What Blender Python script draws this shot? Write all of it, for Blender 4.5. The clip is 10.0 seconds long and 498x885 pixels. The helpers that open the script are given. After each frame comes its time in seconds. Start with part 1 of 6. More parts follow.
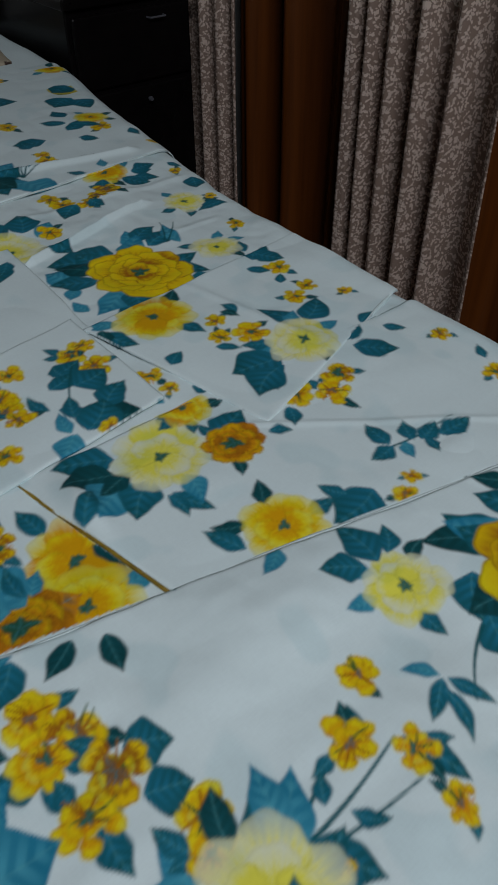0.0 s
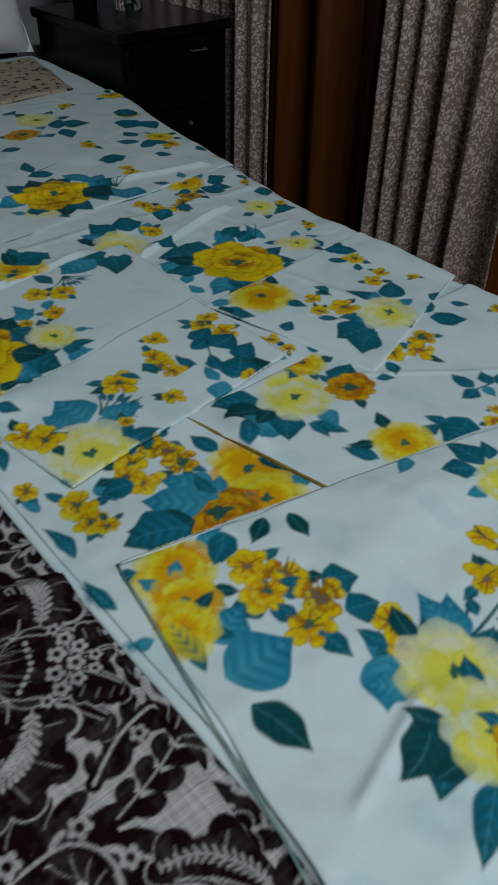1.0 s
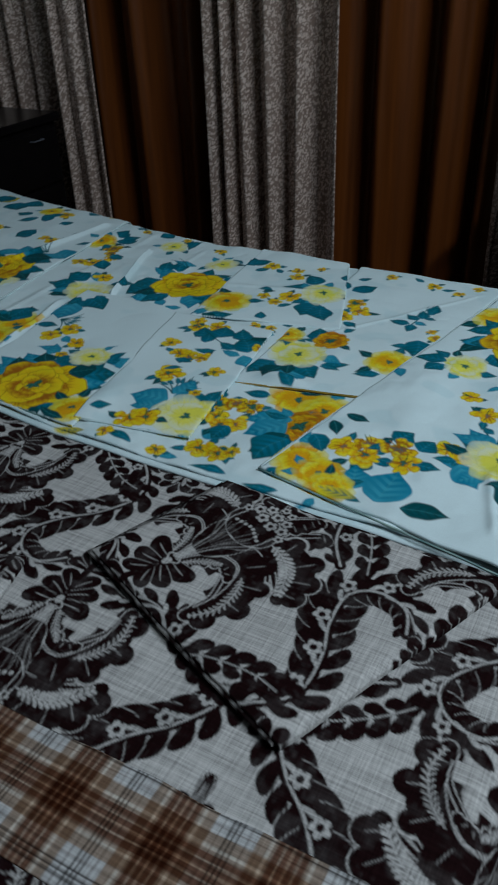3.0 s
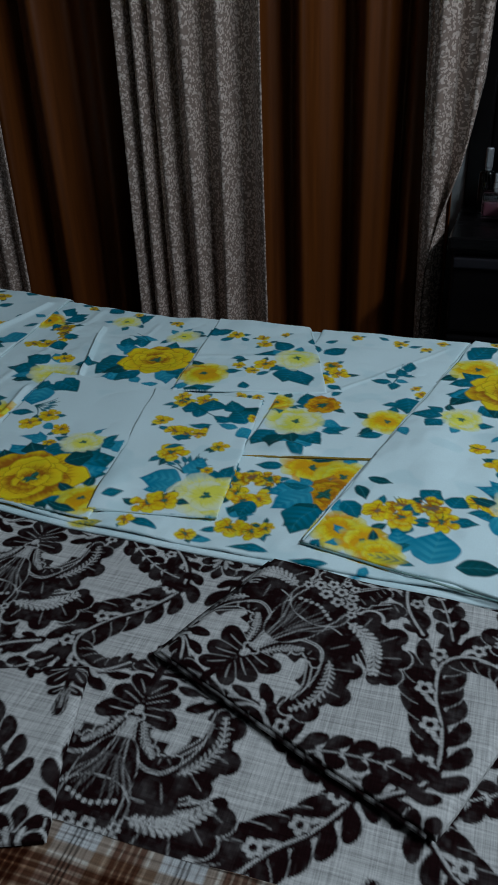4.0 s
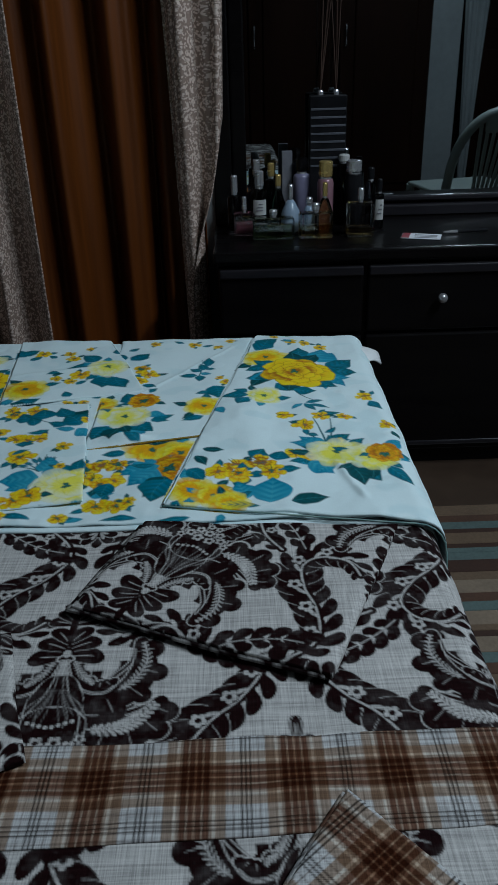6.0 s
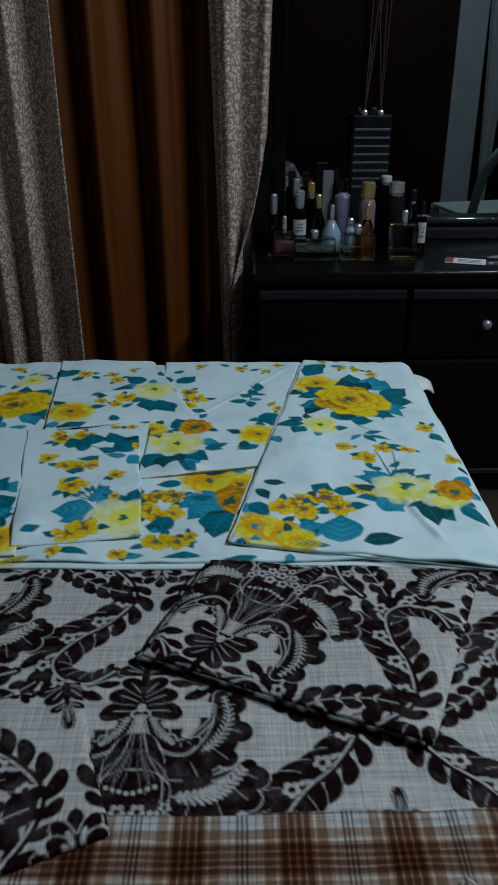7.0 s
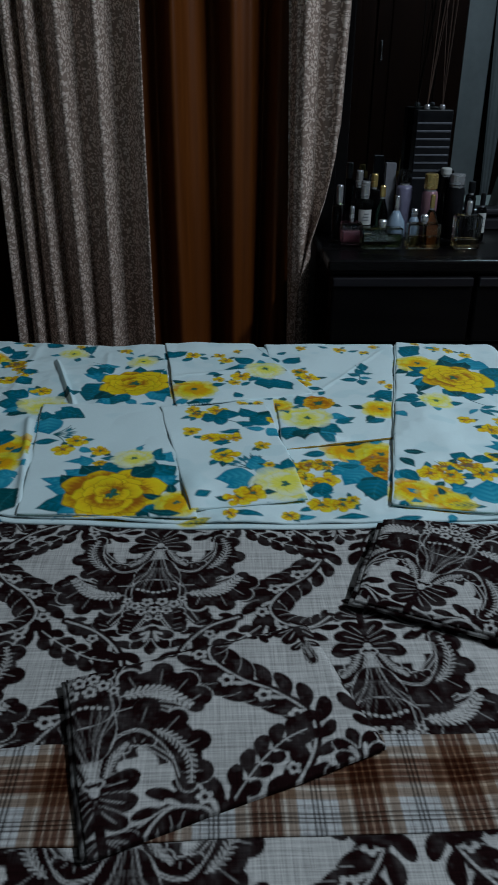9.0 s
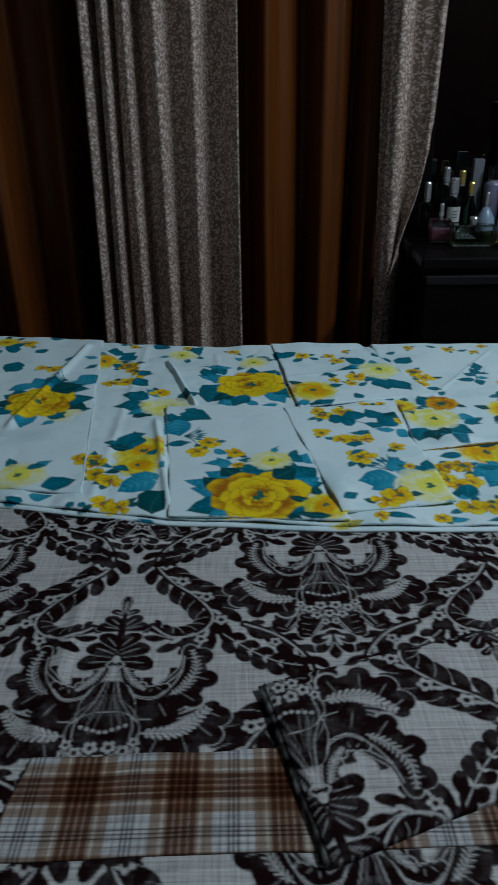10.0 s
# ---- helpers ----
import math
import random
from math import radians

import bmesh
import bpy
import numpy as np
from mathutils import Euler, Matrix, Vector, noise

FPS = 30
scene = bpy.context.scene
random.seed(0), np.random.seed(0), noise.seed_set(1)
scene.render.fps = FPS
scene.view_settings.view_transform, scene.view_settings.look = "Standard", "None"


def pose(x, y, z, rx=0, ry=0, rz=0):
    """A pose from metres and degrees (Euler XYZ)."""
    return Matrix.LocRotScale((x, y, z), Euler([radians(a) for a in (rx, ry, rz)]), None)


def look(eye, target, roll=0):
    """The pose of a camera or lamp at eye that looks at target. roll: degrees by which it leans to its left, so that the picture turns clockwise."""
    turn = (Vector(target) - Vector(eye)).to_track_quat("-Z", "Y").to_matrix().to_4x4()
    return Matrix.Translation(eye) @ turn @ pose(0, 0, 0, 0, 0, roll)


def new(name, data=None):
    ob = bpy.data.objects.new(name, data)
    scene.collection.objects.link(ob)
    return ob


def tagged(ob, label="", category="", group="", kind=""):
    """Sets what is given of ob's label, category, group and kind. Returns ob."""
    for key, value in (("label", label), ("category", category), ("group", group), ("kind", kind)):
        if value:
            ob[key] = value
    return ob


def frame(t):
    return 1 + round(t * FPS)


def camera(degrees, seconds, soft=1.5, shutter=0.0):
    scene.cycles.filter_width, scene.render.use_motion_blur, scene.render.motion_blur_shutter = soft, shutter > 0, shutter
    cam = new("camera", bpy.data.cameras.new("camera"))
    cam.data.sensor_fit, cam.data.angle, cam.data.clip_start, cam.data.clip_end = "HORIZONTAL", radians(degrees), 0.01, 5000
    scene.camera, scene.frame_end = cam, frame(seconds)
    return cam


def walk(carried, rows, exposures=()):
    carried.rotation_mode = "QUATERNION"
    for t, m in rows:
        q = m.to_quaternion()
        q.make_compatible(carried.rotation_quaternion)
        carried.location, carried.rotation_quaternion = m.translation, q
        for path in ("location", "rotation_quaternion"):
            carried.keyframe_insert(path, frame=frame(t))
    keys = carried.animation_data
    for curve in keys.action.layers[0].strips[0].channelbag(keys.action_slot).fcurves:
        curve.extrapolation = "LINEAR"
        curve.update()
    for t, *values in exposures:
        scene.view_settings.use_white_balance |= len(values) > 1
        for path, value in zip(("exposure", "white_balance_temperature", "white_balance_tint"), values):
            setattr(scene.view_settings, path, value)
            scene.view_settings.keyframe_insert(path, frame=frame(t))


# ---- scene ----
cam = camera(35.6, 10.0, 1.5, 0.3)
PATH = [
    (0, (0.017, 0.001, 1.0), (0.969, 1.187, -0.298), -0.2),
    (0.5, (-0.098, -0.029, 1.026), (0.908, 1.118, -0.267), 1.5),
    (1, (-0.221, -0.044, 1.04), (0.814, 1.129, -0.206), 1.2),
    (1.5, (-0.331, -0.027, 1.043), (0.782, 1.085, -0.192), -0.7),
    (2, (-0.435, -0.034, 1.063), (0.822, 0.938, -0.151), 2.5),
    (2.5, (-0.58, -0.049, 1.073), (0.785, 0.819, -0.102), 1.1),
    (2.7, (-0.617, -0.04, 1.076), (0.766, 0.842, -0.069), -0.9),
    (3.8, (-0.698, 0.147, 1.093), (0.933, 0.738, 0.098), -2.5),
    (4, (-0.7, 0.171, 1.093), (0.941, 0.751, 0.107), -2.3),
    (4.5, (-0.732, 0.193, 1.103), (0.951, 0.672, 0.134), -0.0),
    (5, (-0.812, 0.217, 1.094), (0.894, 0.63, 0.135), 0.5),
    (5.5, (-0.879, 0.243, 1.092), (0.899, 0.308, 0.179), -0.1),
    (5.7, (-0.889, 0.245, 1.103), (0.885, 0.225, 0.179), -1.6),
    (6.8, (-0.854, 0.309, 1.101), (0.933, 0.292, 0.203), -1.1),
    (7, (-0.828, 0.34, 1.104), (0.962, 0.318, 0.213), -0.1),
    (7.5, (-0.78, 0.413, 1.107), (1.009, 0.318, 0.217), 0.6),
    (8, (-0.787, 0.469, 1.1), (0.999, 0.362, 0.206), 0.9),
    (8.5, (-0.853, 0.542, 1.097), (0.93, 0.439, 0.197), 1.0),
    (9, (-0.9, 0.594, 1.103), (0.883, 0.508, 0.202), 0.6),
    (9.5, (-0.895, 0.662, 1.109), (0.889, 0.61, 0.206), -0.1),
    (10, (-0.891, 0.759, 1.108), (0.891, 0.743, 0.201), -0.6),
]
EXPOSURES = [(0, -0.05, 7100, 18), (0.5, -0.05, 6900, 15), (1, -0.05, 6850, 12), (1.5, -0.03, 6800, 11), (2.5, 0.0, 6430, 8.5), (4.5, 0.0, 6080, 7), (7.5, 0.0, 6170, 7), (10, 0.12, 6120, 7)]
walk(cam, [(t, look(eye, target, roll)) for t, eye, target, roll in PATH], EXPOSURES)
TUBE = 42.0

# ---- light and room air ----
world = bpy.data.worlds.new("room_air")
scene.world = world
world.use_nodes = True
world.node_tree.nodes["Background"].inputs[0].default_value = (0.55, 0.75, 1.0, 1)
world.node_tree.nodes["Background"].inputs[1].default_value = 0.05


def lamp(name, size_x, size_y, power, colour, m):
    data = bpy.data.lights.new(name, "AREA")
    data.shape, data.size, data.size_y, data.energy, data.color = "RECTANGLE", size_x, size_y, power, colour
    ob = new(name, data)
    ob.matrix_world = m
    return ob


# the ceiling tube over the foot of the bed, on the side wall's side
lamp("tube_light_glow", 1.15, 0.10, TUBE, (0.80, 0.91, 1.0), look((-0.35, -1.25, 2.66), (-0.05, 0.45, 0.5)))


# ---- materials ----
def material(name, rough=0.6, metal=0.0):
    m = bpy.data.materials.new(name)
    m.use_nodes = True
    bsdf = m.node_tree.nodes["Principled BSDF"]
    bsdf.inputs["Roughness"].default_value = rough
    bsdf.inputs["Metallic"].default_value = metal
    return m, m.node_tree.nodes, m.node_tree.links, bsdf


def ramp(nodes, links, fac, stops):
    r = nodes.new("ShaderNodeValToRGB")
    el = r.color_ramp.elements
    while len(el) < len(stops):
        el.new(0.5)
    for e, (p, c) in zip(el, stops):
        e.position, e.color = p, (*c, 1)
    links.new(fac, r.inputs[0])
    return r.outputs[0]


def coords(nodes, links, scale=(1, 1, 1), kind="Object"):
    tc = nodes.new("ShaderNodeTexCoord")
    mp = nodes.new("ShaderNodeMapping")
    mp.inputs["Scale"].default_value = scale
    links.new(tc.outputs[kind], mp.inputs[0])
    return mp.outputs[0]


def noise_tex(nodes, links, co, scale, detail=4, rough=0.55):
    n = nodes.new("ShaderNodeTexNoise")
    n.inputs["Scale"].default_value, n.inputs["Detail"].default_value, n.inputs["Roughness"].default_value = scale, detail, rough
    links.new(co, n.inputs["Vector"])
    return n.outputs["Fac"]


def bump(nodes, links, bsdf, height, strength, distance):
    b = nodes.new("ShaderNodeBump")
    b.inputs["Strength"].default_value, b.inputs["Distance"].default_value = strength, distance
    links.new(height, b.inputs["Height"])
    links.new(b.outputs[0], bsdf.inputs["Normal"])
    return b


def grained(name, dark, light, rough=0.6, metal=0.0, scale=20, stretch=(1, 1, 1), relief=0.15, coat=0.0):
    """A surface with grain at two scales."""
    m, n, l, b = material(name, rough, metal)
    co = coords(n, l, stretch)
    fine, wide = noise_tex(n, l, co, scale, 6), noise_tex(n, l, co, scale * 0.13, 3)
    mix = n.new("ShaderNodeMath")
    mix.operation = "ADD"
    l.new(fine, mix.inputs[0]), l.new(wide, mix.inputs[1])
    half = n.new("ShaderNodeMath")
    half.operation = "MULTIPLY"
    half.inputs[1].default_value = 0.5
    l.new(mix.outputs[0], half.inputs[0])
    l.new(ramp(n, l, half.outputs[0], [(0.33, dark), (0.67, light)]), b.inputs["Base Color"])
    r = n.new("ShaderNodeMapRange")
    r.inputs["To Min"].default_value, r.inputs["To Max"].default_value = max(0.02, rough - 0.1), min(1, rough + 0.12)
    l.new(wide, r.inputs["Value"])
    l.new(r.outputs[0], b.inputs["Roughness"])
    b.inputs["Coat Weight"].default_value = coat
    b.inputs["Specular IOR Level"].default_value = 0.14 if "black" in name or "dark_red" in name else 0.5
    bump(n, l, b, fine, relief, 0.002)
    return m


def printed(name, attribute, rough, weave_u, weave_v, relief, sheen=0.0, slub=0.0, gloss=0.3):
    """A printed woven cloth: the dye comes from the mesh's own print, the thread from stretched noise."""
    m, n, l, b = material(name, rough)
    at = n.new("ShaderNodeAttribute")
    at.attribute_name = attribute
    wu = noise_tex(n, l, coords(n, l, weave_u), 1.0, 3)
    wv = noise_tex(n, l, coords(n, l, weave_v), 1.0, 3)
    mx = n.new("ShaderNodeMath")
    mx.operation = "ADD"
    l.new(wu, mx.inputs[0]), l.new(wv, mx.inputs[1])
    rg = n.new("ShaderNodeMapRange")
    rg.inputs["From Min"].default_value, rg.inputs["From Max"].default_value = 0.7, 1.3
    rg.inputs["To Min"].default_value, rg.inputs["To Max"].default_value = 1 - slub, 1 + slub * 0.6
    l.new(mx.outputs[0], rg.inputs["Value"])
    vm = n.new("ShaderNodeVectorMath")
    vm.operation = "SCALE"
    l.new(at.outputs["Color"], vm.inputs[0]), l.new(rg.outputs[0], vm.inputs["Scale"])
    l.new(vm.outputs[0], b.inputs["Base Color"])
    b.inputs["Sheen Weight"].default_value = sheen
    b.inputs["Specular IOR Level"].default_value = gloss
    bump(n, l, b, mx.outputs[0], relief, 0.0006)
    return m


FLORAL = printed("floral_cotton", "print", 0.55, (900, 140, 300), (140, 900, 300), 0.08, 0.0, 0.03, 0.15)
DAMASK = printed("damask_linen", "print", 0.8, (420, 14, 200), (22, 700, 200), 0.5, 0.0, 0.42, 0.02)
BLACKWOOD = grained("black_polished_wood", (0.0025, 0.002, 0.0025), (0.006, 0.005, 0.005), 0.28, 0, 30, (1, 0.15, 1), 0.02, 0.0)
# Paler copy of the black wood; the edges' highlights are put into its colour.
LITWOOD = grained("black_wood_edge_highlight", (0.010, 0.009, 0.011), (0.022, 0.020, 0.024), 0.3, 0, 30, (1, 0.15, 1), 0.02, 0.5)
REDWOOD = grained("dark_red_brown_wood", (0.008, 0.0026, 0.0015), (0.020, 0.007, 0.0035), 0.4, 0, 18, (1, 1, 0.12), 0.05, 0.1)
PLASTER = grained("grey_wall_plaster", (0.20, 0.21, 0.21), (0.26, 0.27, 0.27), 0.85, 0, 40, (1, 1, 1), 0.12)
CEILINGMAT = grained("white_ceiling_paint", (0.50, 0.50, 0.49), (0.58, 0.58, 0.57), 0.9, 0, 30, (1, 1, 1), 0.08)
WHITEPAINT = grained("grey_white_gloss_paint", (0.34, 0.37, 0.38), (0.42, 0.45, 0.46), 0.45, 0, 24, (1, 1, 1), 0.05)
FLOORTILE = grained("dark_floor_tile", (0.035, 0.022, 0.016), (0.07, 0.045, 0.03), 0.35, 0, 12, (1, 1, 1), 0.03)
WHITESHEET = grained("plain_white_cotton", (0.66, 0.68, 0.68), (0.76, 0.78, 0.78), 0.8, 0, 60, (1, 1, 1), 0.1)
MATTRESS = grained("mattress_ticking", (0.25, 0.22, 0.20), (0.35, 0.32, 0.3), 0.9, 0, 60, (1, 1, 1), 0.1)
PLASTIC = grained("pale_green_grey_plastic", (0.30, 0.35, 0.33), (0.38, 0.43, 0.40), 0.4, 0, 14, (1, 1, 1), 0.03)
SILVER = grained("brushed_silver", (0.44, 0.44, 0.46), (0.58, 0.58, 0.60), 0.25, 0.7, 60, (1, 1, 6), 0.02)
GOLD = grained("polished_gold_cap", (0.50, 0.36, 0.12), (0.66, 0.48, 0.19), 0.25, 0.7, 60, (1, 1, 6), 0.02)
BLACKPLASTIC = grained("black_plastic", (0.006, 0.006, 0.007), (0.014, 0.014, 0.016), 0.3, 0, 40, (1, 1, 1), 0.03)
PAPER = grained("white_label_paper", (0.40, 0.40, 0.39), (0.50, 0.50, 0.48), 0.7, 0, 60, (1, 1, 1), 0.05)
CARDPAPER = grained("white_card", (0.7, 0.72, 0.76), (0.8, 0.82, 0.86), 0.5, 0, 60, (1, 1, 1), 0.05)
REDINK = grained("dull_red_print", (0.25, 0.03, 0.05), (0.35, 0.06, 0.07), 0.6, 0, 60, (1, 1, 1), 0.05)
GREYINK = grained("grey_print_ink", (0.12, 0.12, 0.14), (0.2, 0.2, 0.22), 0.7, 0, 60, (1, 1, 1), 0.05)
STRIPE = grained("silver_grey_stripe", (0.07, 0.075, 0.09), (0.11, 0.115, 0.135), 0.45, 0.2, 60, (1, 1, 1), 0.03)
REED = grained("dry_rattan_reed", (0.028, 0.012, 0.007), (0.05, 0.022, 0.012), 0.8, 0, 50, (1, 1, 0.2), 0.1)
TURNED = grained("turned_up_golden_print", (0.10, 0.06, 0.008), (0.42, 0.28, 0.02), 0.7, 0, 90, (1, 1, 1), 0.1)
HEMCLOTH = grained("hem_cotton", (0.46, 0.57, 0.58), (0.58, 0.70, 0.71), 0.7, 0, 90, (1, 1, 1), 0.1)
TEALHEM = grained("teal_printed_hem", (0.005, 0.10, 0.11), (0.32, 0.44, 0.40), 0.7, 0, 45, (1, 1, 1), 0.1)
LEAFGREEN = grained("green_leaf", (0.02, 0.07, 0.015), (0.05, 0.13, 0.03), 0.5, 0, 40, (1, 1, 1), 0.1)


def glass(name, colour, rough=0.03):
    m, n, l, b = material(name, rough)
    b.inputs["Base Color"].default_value = (*colour, 1)
    b.inputs["Transmission Weight"].default_value = 1.0
    b.inputs["IOR"].default_value = 1.45
    return m


CLEAR = glass("clear_glass", (0.95, 0.97, 0.97))
PINKGLASS = glass("pink_glass", (0.85, 0.55, 0.62), 0.08)
GREENGLASS = glass("dark_green_glass", (0.10, 0.20, 0.13))
SMOKE = glass("smoky_glass", (0.16, 0.16, 0.18))
LILAC = grained("frosted_lilac_glass", (0.15, 0.14, 0.22), (0.22, 0.21, 0.30), 0.25, 0, 30, (1, 1, 1), 0.02, 0.4)
BLUEGREY = grained("frosted_blue_grey_glass", (0.20, 0.27, 0.36), (0.30, 0.38, 0.47), 0.25, 0, 30, (1, 1, 1), 0.02, 0.4)
GREENLIQUID = glass("olive_green_scent", (0.28, 0.36, 0.12), 0.05)
AMBERLIQUID = glass("amber_scent", (0.62, 0.44, 0.16), 0.05)
ROSEPLASTIC = grained("rose_pink_enamel", (0.24, 0.12, 0.15), (0.34, 0.19, 0.22), 0.25, 0.2, 30, (1, 1, 1), 0.02, 0.4)

MIRROR, _n, _l, _b = material("mirror_silvering", 0.015, 1.0)
_b.inputs["Base Color"].default_value = (0.72, 0.76, 0.76, 1)
_v = noise_tex(_n, _l, coords(_n, _l, (1, 1, 1)), 6, 3)
_l.new(ramp(_n, _l, _v, [(0.3, (0.28, 0.31, 0.32)), (0.7, (0.34, 0.37, 0.38))]), _b.inputs["Base Color"])


def satin():
    m, n, l, b = material("brown_satin", 0.42)
    co = coords(n, l, (30, 30, 1.2))
    streak = noise_tex(n, l, co, 2.0, 4)
    l.new(ramp(n, l, streak, [(0.3, (0.078, 0.020, 0.0025)), (0.7, (0.126, 0.034, 0.005))]), b.inputs["Base Color"])
    b.inputs["Specular IOR Level"].default_value = 0.25
    bump(n, l, b, noise_tex(n, l, coords(n, l, (200, 200, 40)), 4, 2), 0.06, 0.001)
    return m


def jacquard():
    """Grey-beige cloth with an all-over woven sprig in a shinier pale thread."""
    m, n, l, b = material("grey_beige_jacquard", 0.5)
    co = coords(n, l, (1, 1, 1), "UV")
    warp = n.new("ShaderNodeTexNoise")
    warp.inputs["Scale"].default_value = 60
    l.new(co, warp.inputs["Vector"])
    add = n.new("ShaderNodeMixRGB")
    add.blend_type, add.inputs[0].default_value = "LINEAR_LIGHT", 0.012
    l.new(co, add.inputs[1]), l.new(warp.outputs["Color"], add.inputs[2])
    v = n.new("ShaderNodeTexVoronoi")
    v.feature, v.inputs["Scale"].default_value = "F1", 130
    l.new(add.outputs[0], v.inputs["Vector"])
    fine = noise_tex(n, l, co, 170, 3)
    s = n.new("ShaderNodeMath")
    s.operation = "ADD"
    l.new(v.outputs["Distance"], s.inputs[0]), l.new(fine, s.inputs[1])
    mask = n.new("ShaderNodeMapRange")
    mask.inputs["From Min"].default_value, mask.inputs["From Max"].default_value = 0.91, 1.01
    l.new(s.outputs[0], mask.inputs["Value"])
    col = n.new("ShaderNodeMixRGB")
    col.inputs[1].default_value, col.inputs[2].default_value = (0.68, 0.55, 0.48, 1), (0.25, 0.175, 0.14, 1)
    l.new(mask.outputs[0], col.inputs[0])
    l.new(col.outputs[0], b.inputs["Base Color"])
    r = n.new("ShaderNodeMapRange")
    r.inputs["To Min"].default_value, r.inputs["To Max"].default_value = 0.33, 0.7
    l.new(mask.outputs[0], r.inputs["Value"])
    l.new(r.outputs[0], b.inputs["Roughness"])
    mt = n.new("ShaderNodeMapRange")
    mt.inputs["To Min"].default_value, mt.inputs["To Max"].default_value = 0.22, 0.0
    l.new(mask.outputs[0], mt.inputs["Value"])
    l.new(mt.outputs[0], b.inputs["Metallic"])
    bump(n, l, b, s.outputs[0], 0.3, 0.0012)
    return m


SATIN, JACQUARD = satin(), jacquard()


# ---- mesh helpers ----
def mesh_object(name, bm, mat, smooth=False):
    me = bpy.data.meshes.new(name)
    bmesh.ops.recalc_face_normals(bm, faces=bm.faces)
    bm.to_mesh(me)
    bm.free()
    me.materials.append(mat)
    if smooth:
        me.shade_smooth()
    return new(name, me)


def part(name, bm, mat, parent, label="", smooth=False):
    ob = mesh_object(name, bm, mat, smooth)
    ob.parent = parent
    if label:
        ob["label"] = label
    return ob


def thing(name, at, label, category, group="", kind="", turn=0):
    ob = new(name)
    ob.empty_display_size = 0.05
    ob.matrix_world = pose(*at, 0, 0, turn)
    return tagged(ob, label, category, group, kind)


def box(x0, x1, y0, y1, z0, z1, bevel=0.0, seg=2):
    bm = bmesh.new()
    bmesh.ops.create_cube(bm, size=1, matrix=Matrix.Translation(((x0 + x1) / 2, (y0 + y1) / 2, (z0 + z1) / 2)) @ Matrix.Diagonal((x1 - x0, y1 - y0, z1 - z0, 1)))
    if bevel:
        bmesh.ops.bevel(bm, geom=bm.edges[:], offset=bevel, segments=seg, affect="EDGES", profile=0.5)
    return bm


def lathe(profile, seg=20, squash=1.0):
    """A turned body from (radius, height) pairs."""
    bm = bmesh.new()
    rings = []
    for r, z in profile:
        rings.append([bm.verts.new((r * math.cos(2 * math.pi * i / seg), squash * r * math.sin(2 * math.pi * i / seg), z)) for i in range(seg)])
    for a, b in zip(rings, rings[1:]):
        for i in range(seg):
            bm.faces.new((a[i], a[(i + 1) % seg], b[(i + 1) % seg], b[i]))
    bm.faces.new(rings[0][::-1])
    bm.faces.new(rings[-1])
    return bm


def rod(a, b, r0, r1, seg=6):
    """A tapered rod from a to b."""
    a, b = Vector(a), Vector(b)
    bm = lathe([(r0, 0), (r1, (b - a).length)], seg)
    bm.transform(Matrix.Translation(a) @ (b - a).to_track_quat("Z", "Y").to_matrix().to_4x4())
    return bm


def tube(points, radius, seg=8):
    """A round bar along points."""
    bm = bmesh.new()
    rings = []
    pts = [Vector(p) for p in points]
    for i, p in enumerate(pts):
        d = (pts[min(i + 1, len(pts) - 1)] - pts[max(i - 1, 0)]).normalized()
        q = d.to_track_quat("Z", "Y").to_matrix()
        rings.append([bm.verts.new(p + q @ Vector((radius * math.cos(2 * math.pi * k / seg), radius * math.sin(2 * math.pi * k / seg), 0))) for k in range(seg)])
    for a, b in zip(rings, rings[1:]):
        for k in range(seg):
            bm.faces.new((a[k], a[(k + 1) % seg], b[(k + 1) % seg], b[k]))
    bm.faces.new(rings[0][::-1])
    bm.faces.new(rings[-1])
    return bm


# ---- room ----
def setting(name, bm, mat, label, category):
    return tagged(mesh_object(name, bm, mat), label, category, "", "structure")


setting("floor", box(-2.5, 1.7, -2.2, 2.5, -0.1, 0), FLOORTILE, "dark brown tiled floor beside the bed", "floor")
setting("ceiling", box(-2.5, 1.7, -2.2, 2.5, 2.75, 2.85), CEILINGMAT, "plain white painted ceiling", "ceiling")
setting("wall_east", box(1.5, 1.65, -2.05, 0.29, 0, 2.75), PLASTER, "grey plaster wall behind the dressing table", "wall")
setting("wall_east_window", box(1.36, 1.65, 0.29, 2.3, 0, 2.75), PLASTER, "grey plaster wall behind the curtains", "wall")
setting("wall_north", box(-2.35, 1.65, 2.3, 2.45, 0, 2.75), PLASTER, "grey plaster wall behind the headboard", "wall")
setting("wall_south", box(-2.35, 1.65, -2.2, -2.05, 0, 2.75), PLASTER, "grey plaster wall beside the bed", "wall")
setting("wall_west", box(-2.5, -2.35, -2.2, 2.45, 0, 2.75), PLASTER, "grey plaster wall opposite the curtains", "wall")


# ---- the printed cloths: one dye plan for the floral cotton, one repeat for the damask ----
RES = 0.001
FX0, FY0, FNX, FNY = -0.14, -0.24, 1000, 1900
GX, GY = np.meshgrid(FX0 + RES * np.arange(FNX), FY0 + RES * np.arange(FNY), indexing="ij")
COTTON = np.array((0.66, 0.79, 0.81))
PLAN = np.empty((FNX, FNY, 3))
PLAN[:] = COTTON
OWNER = np.zeros((FNX, FNY), int)

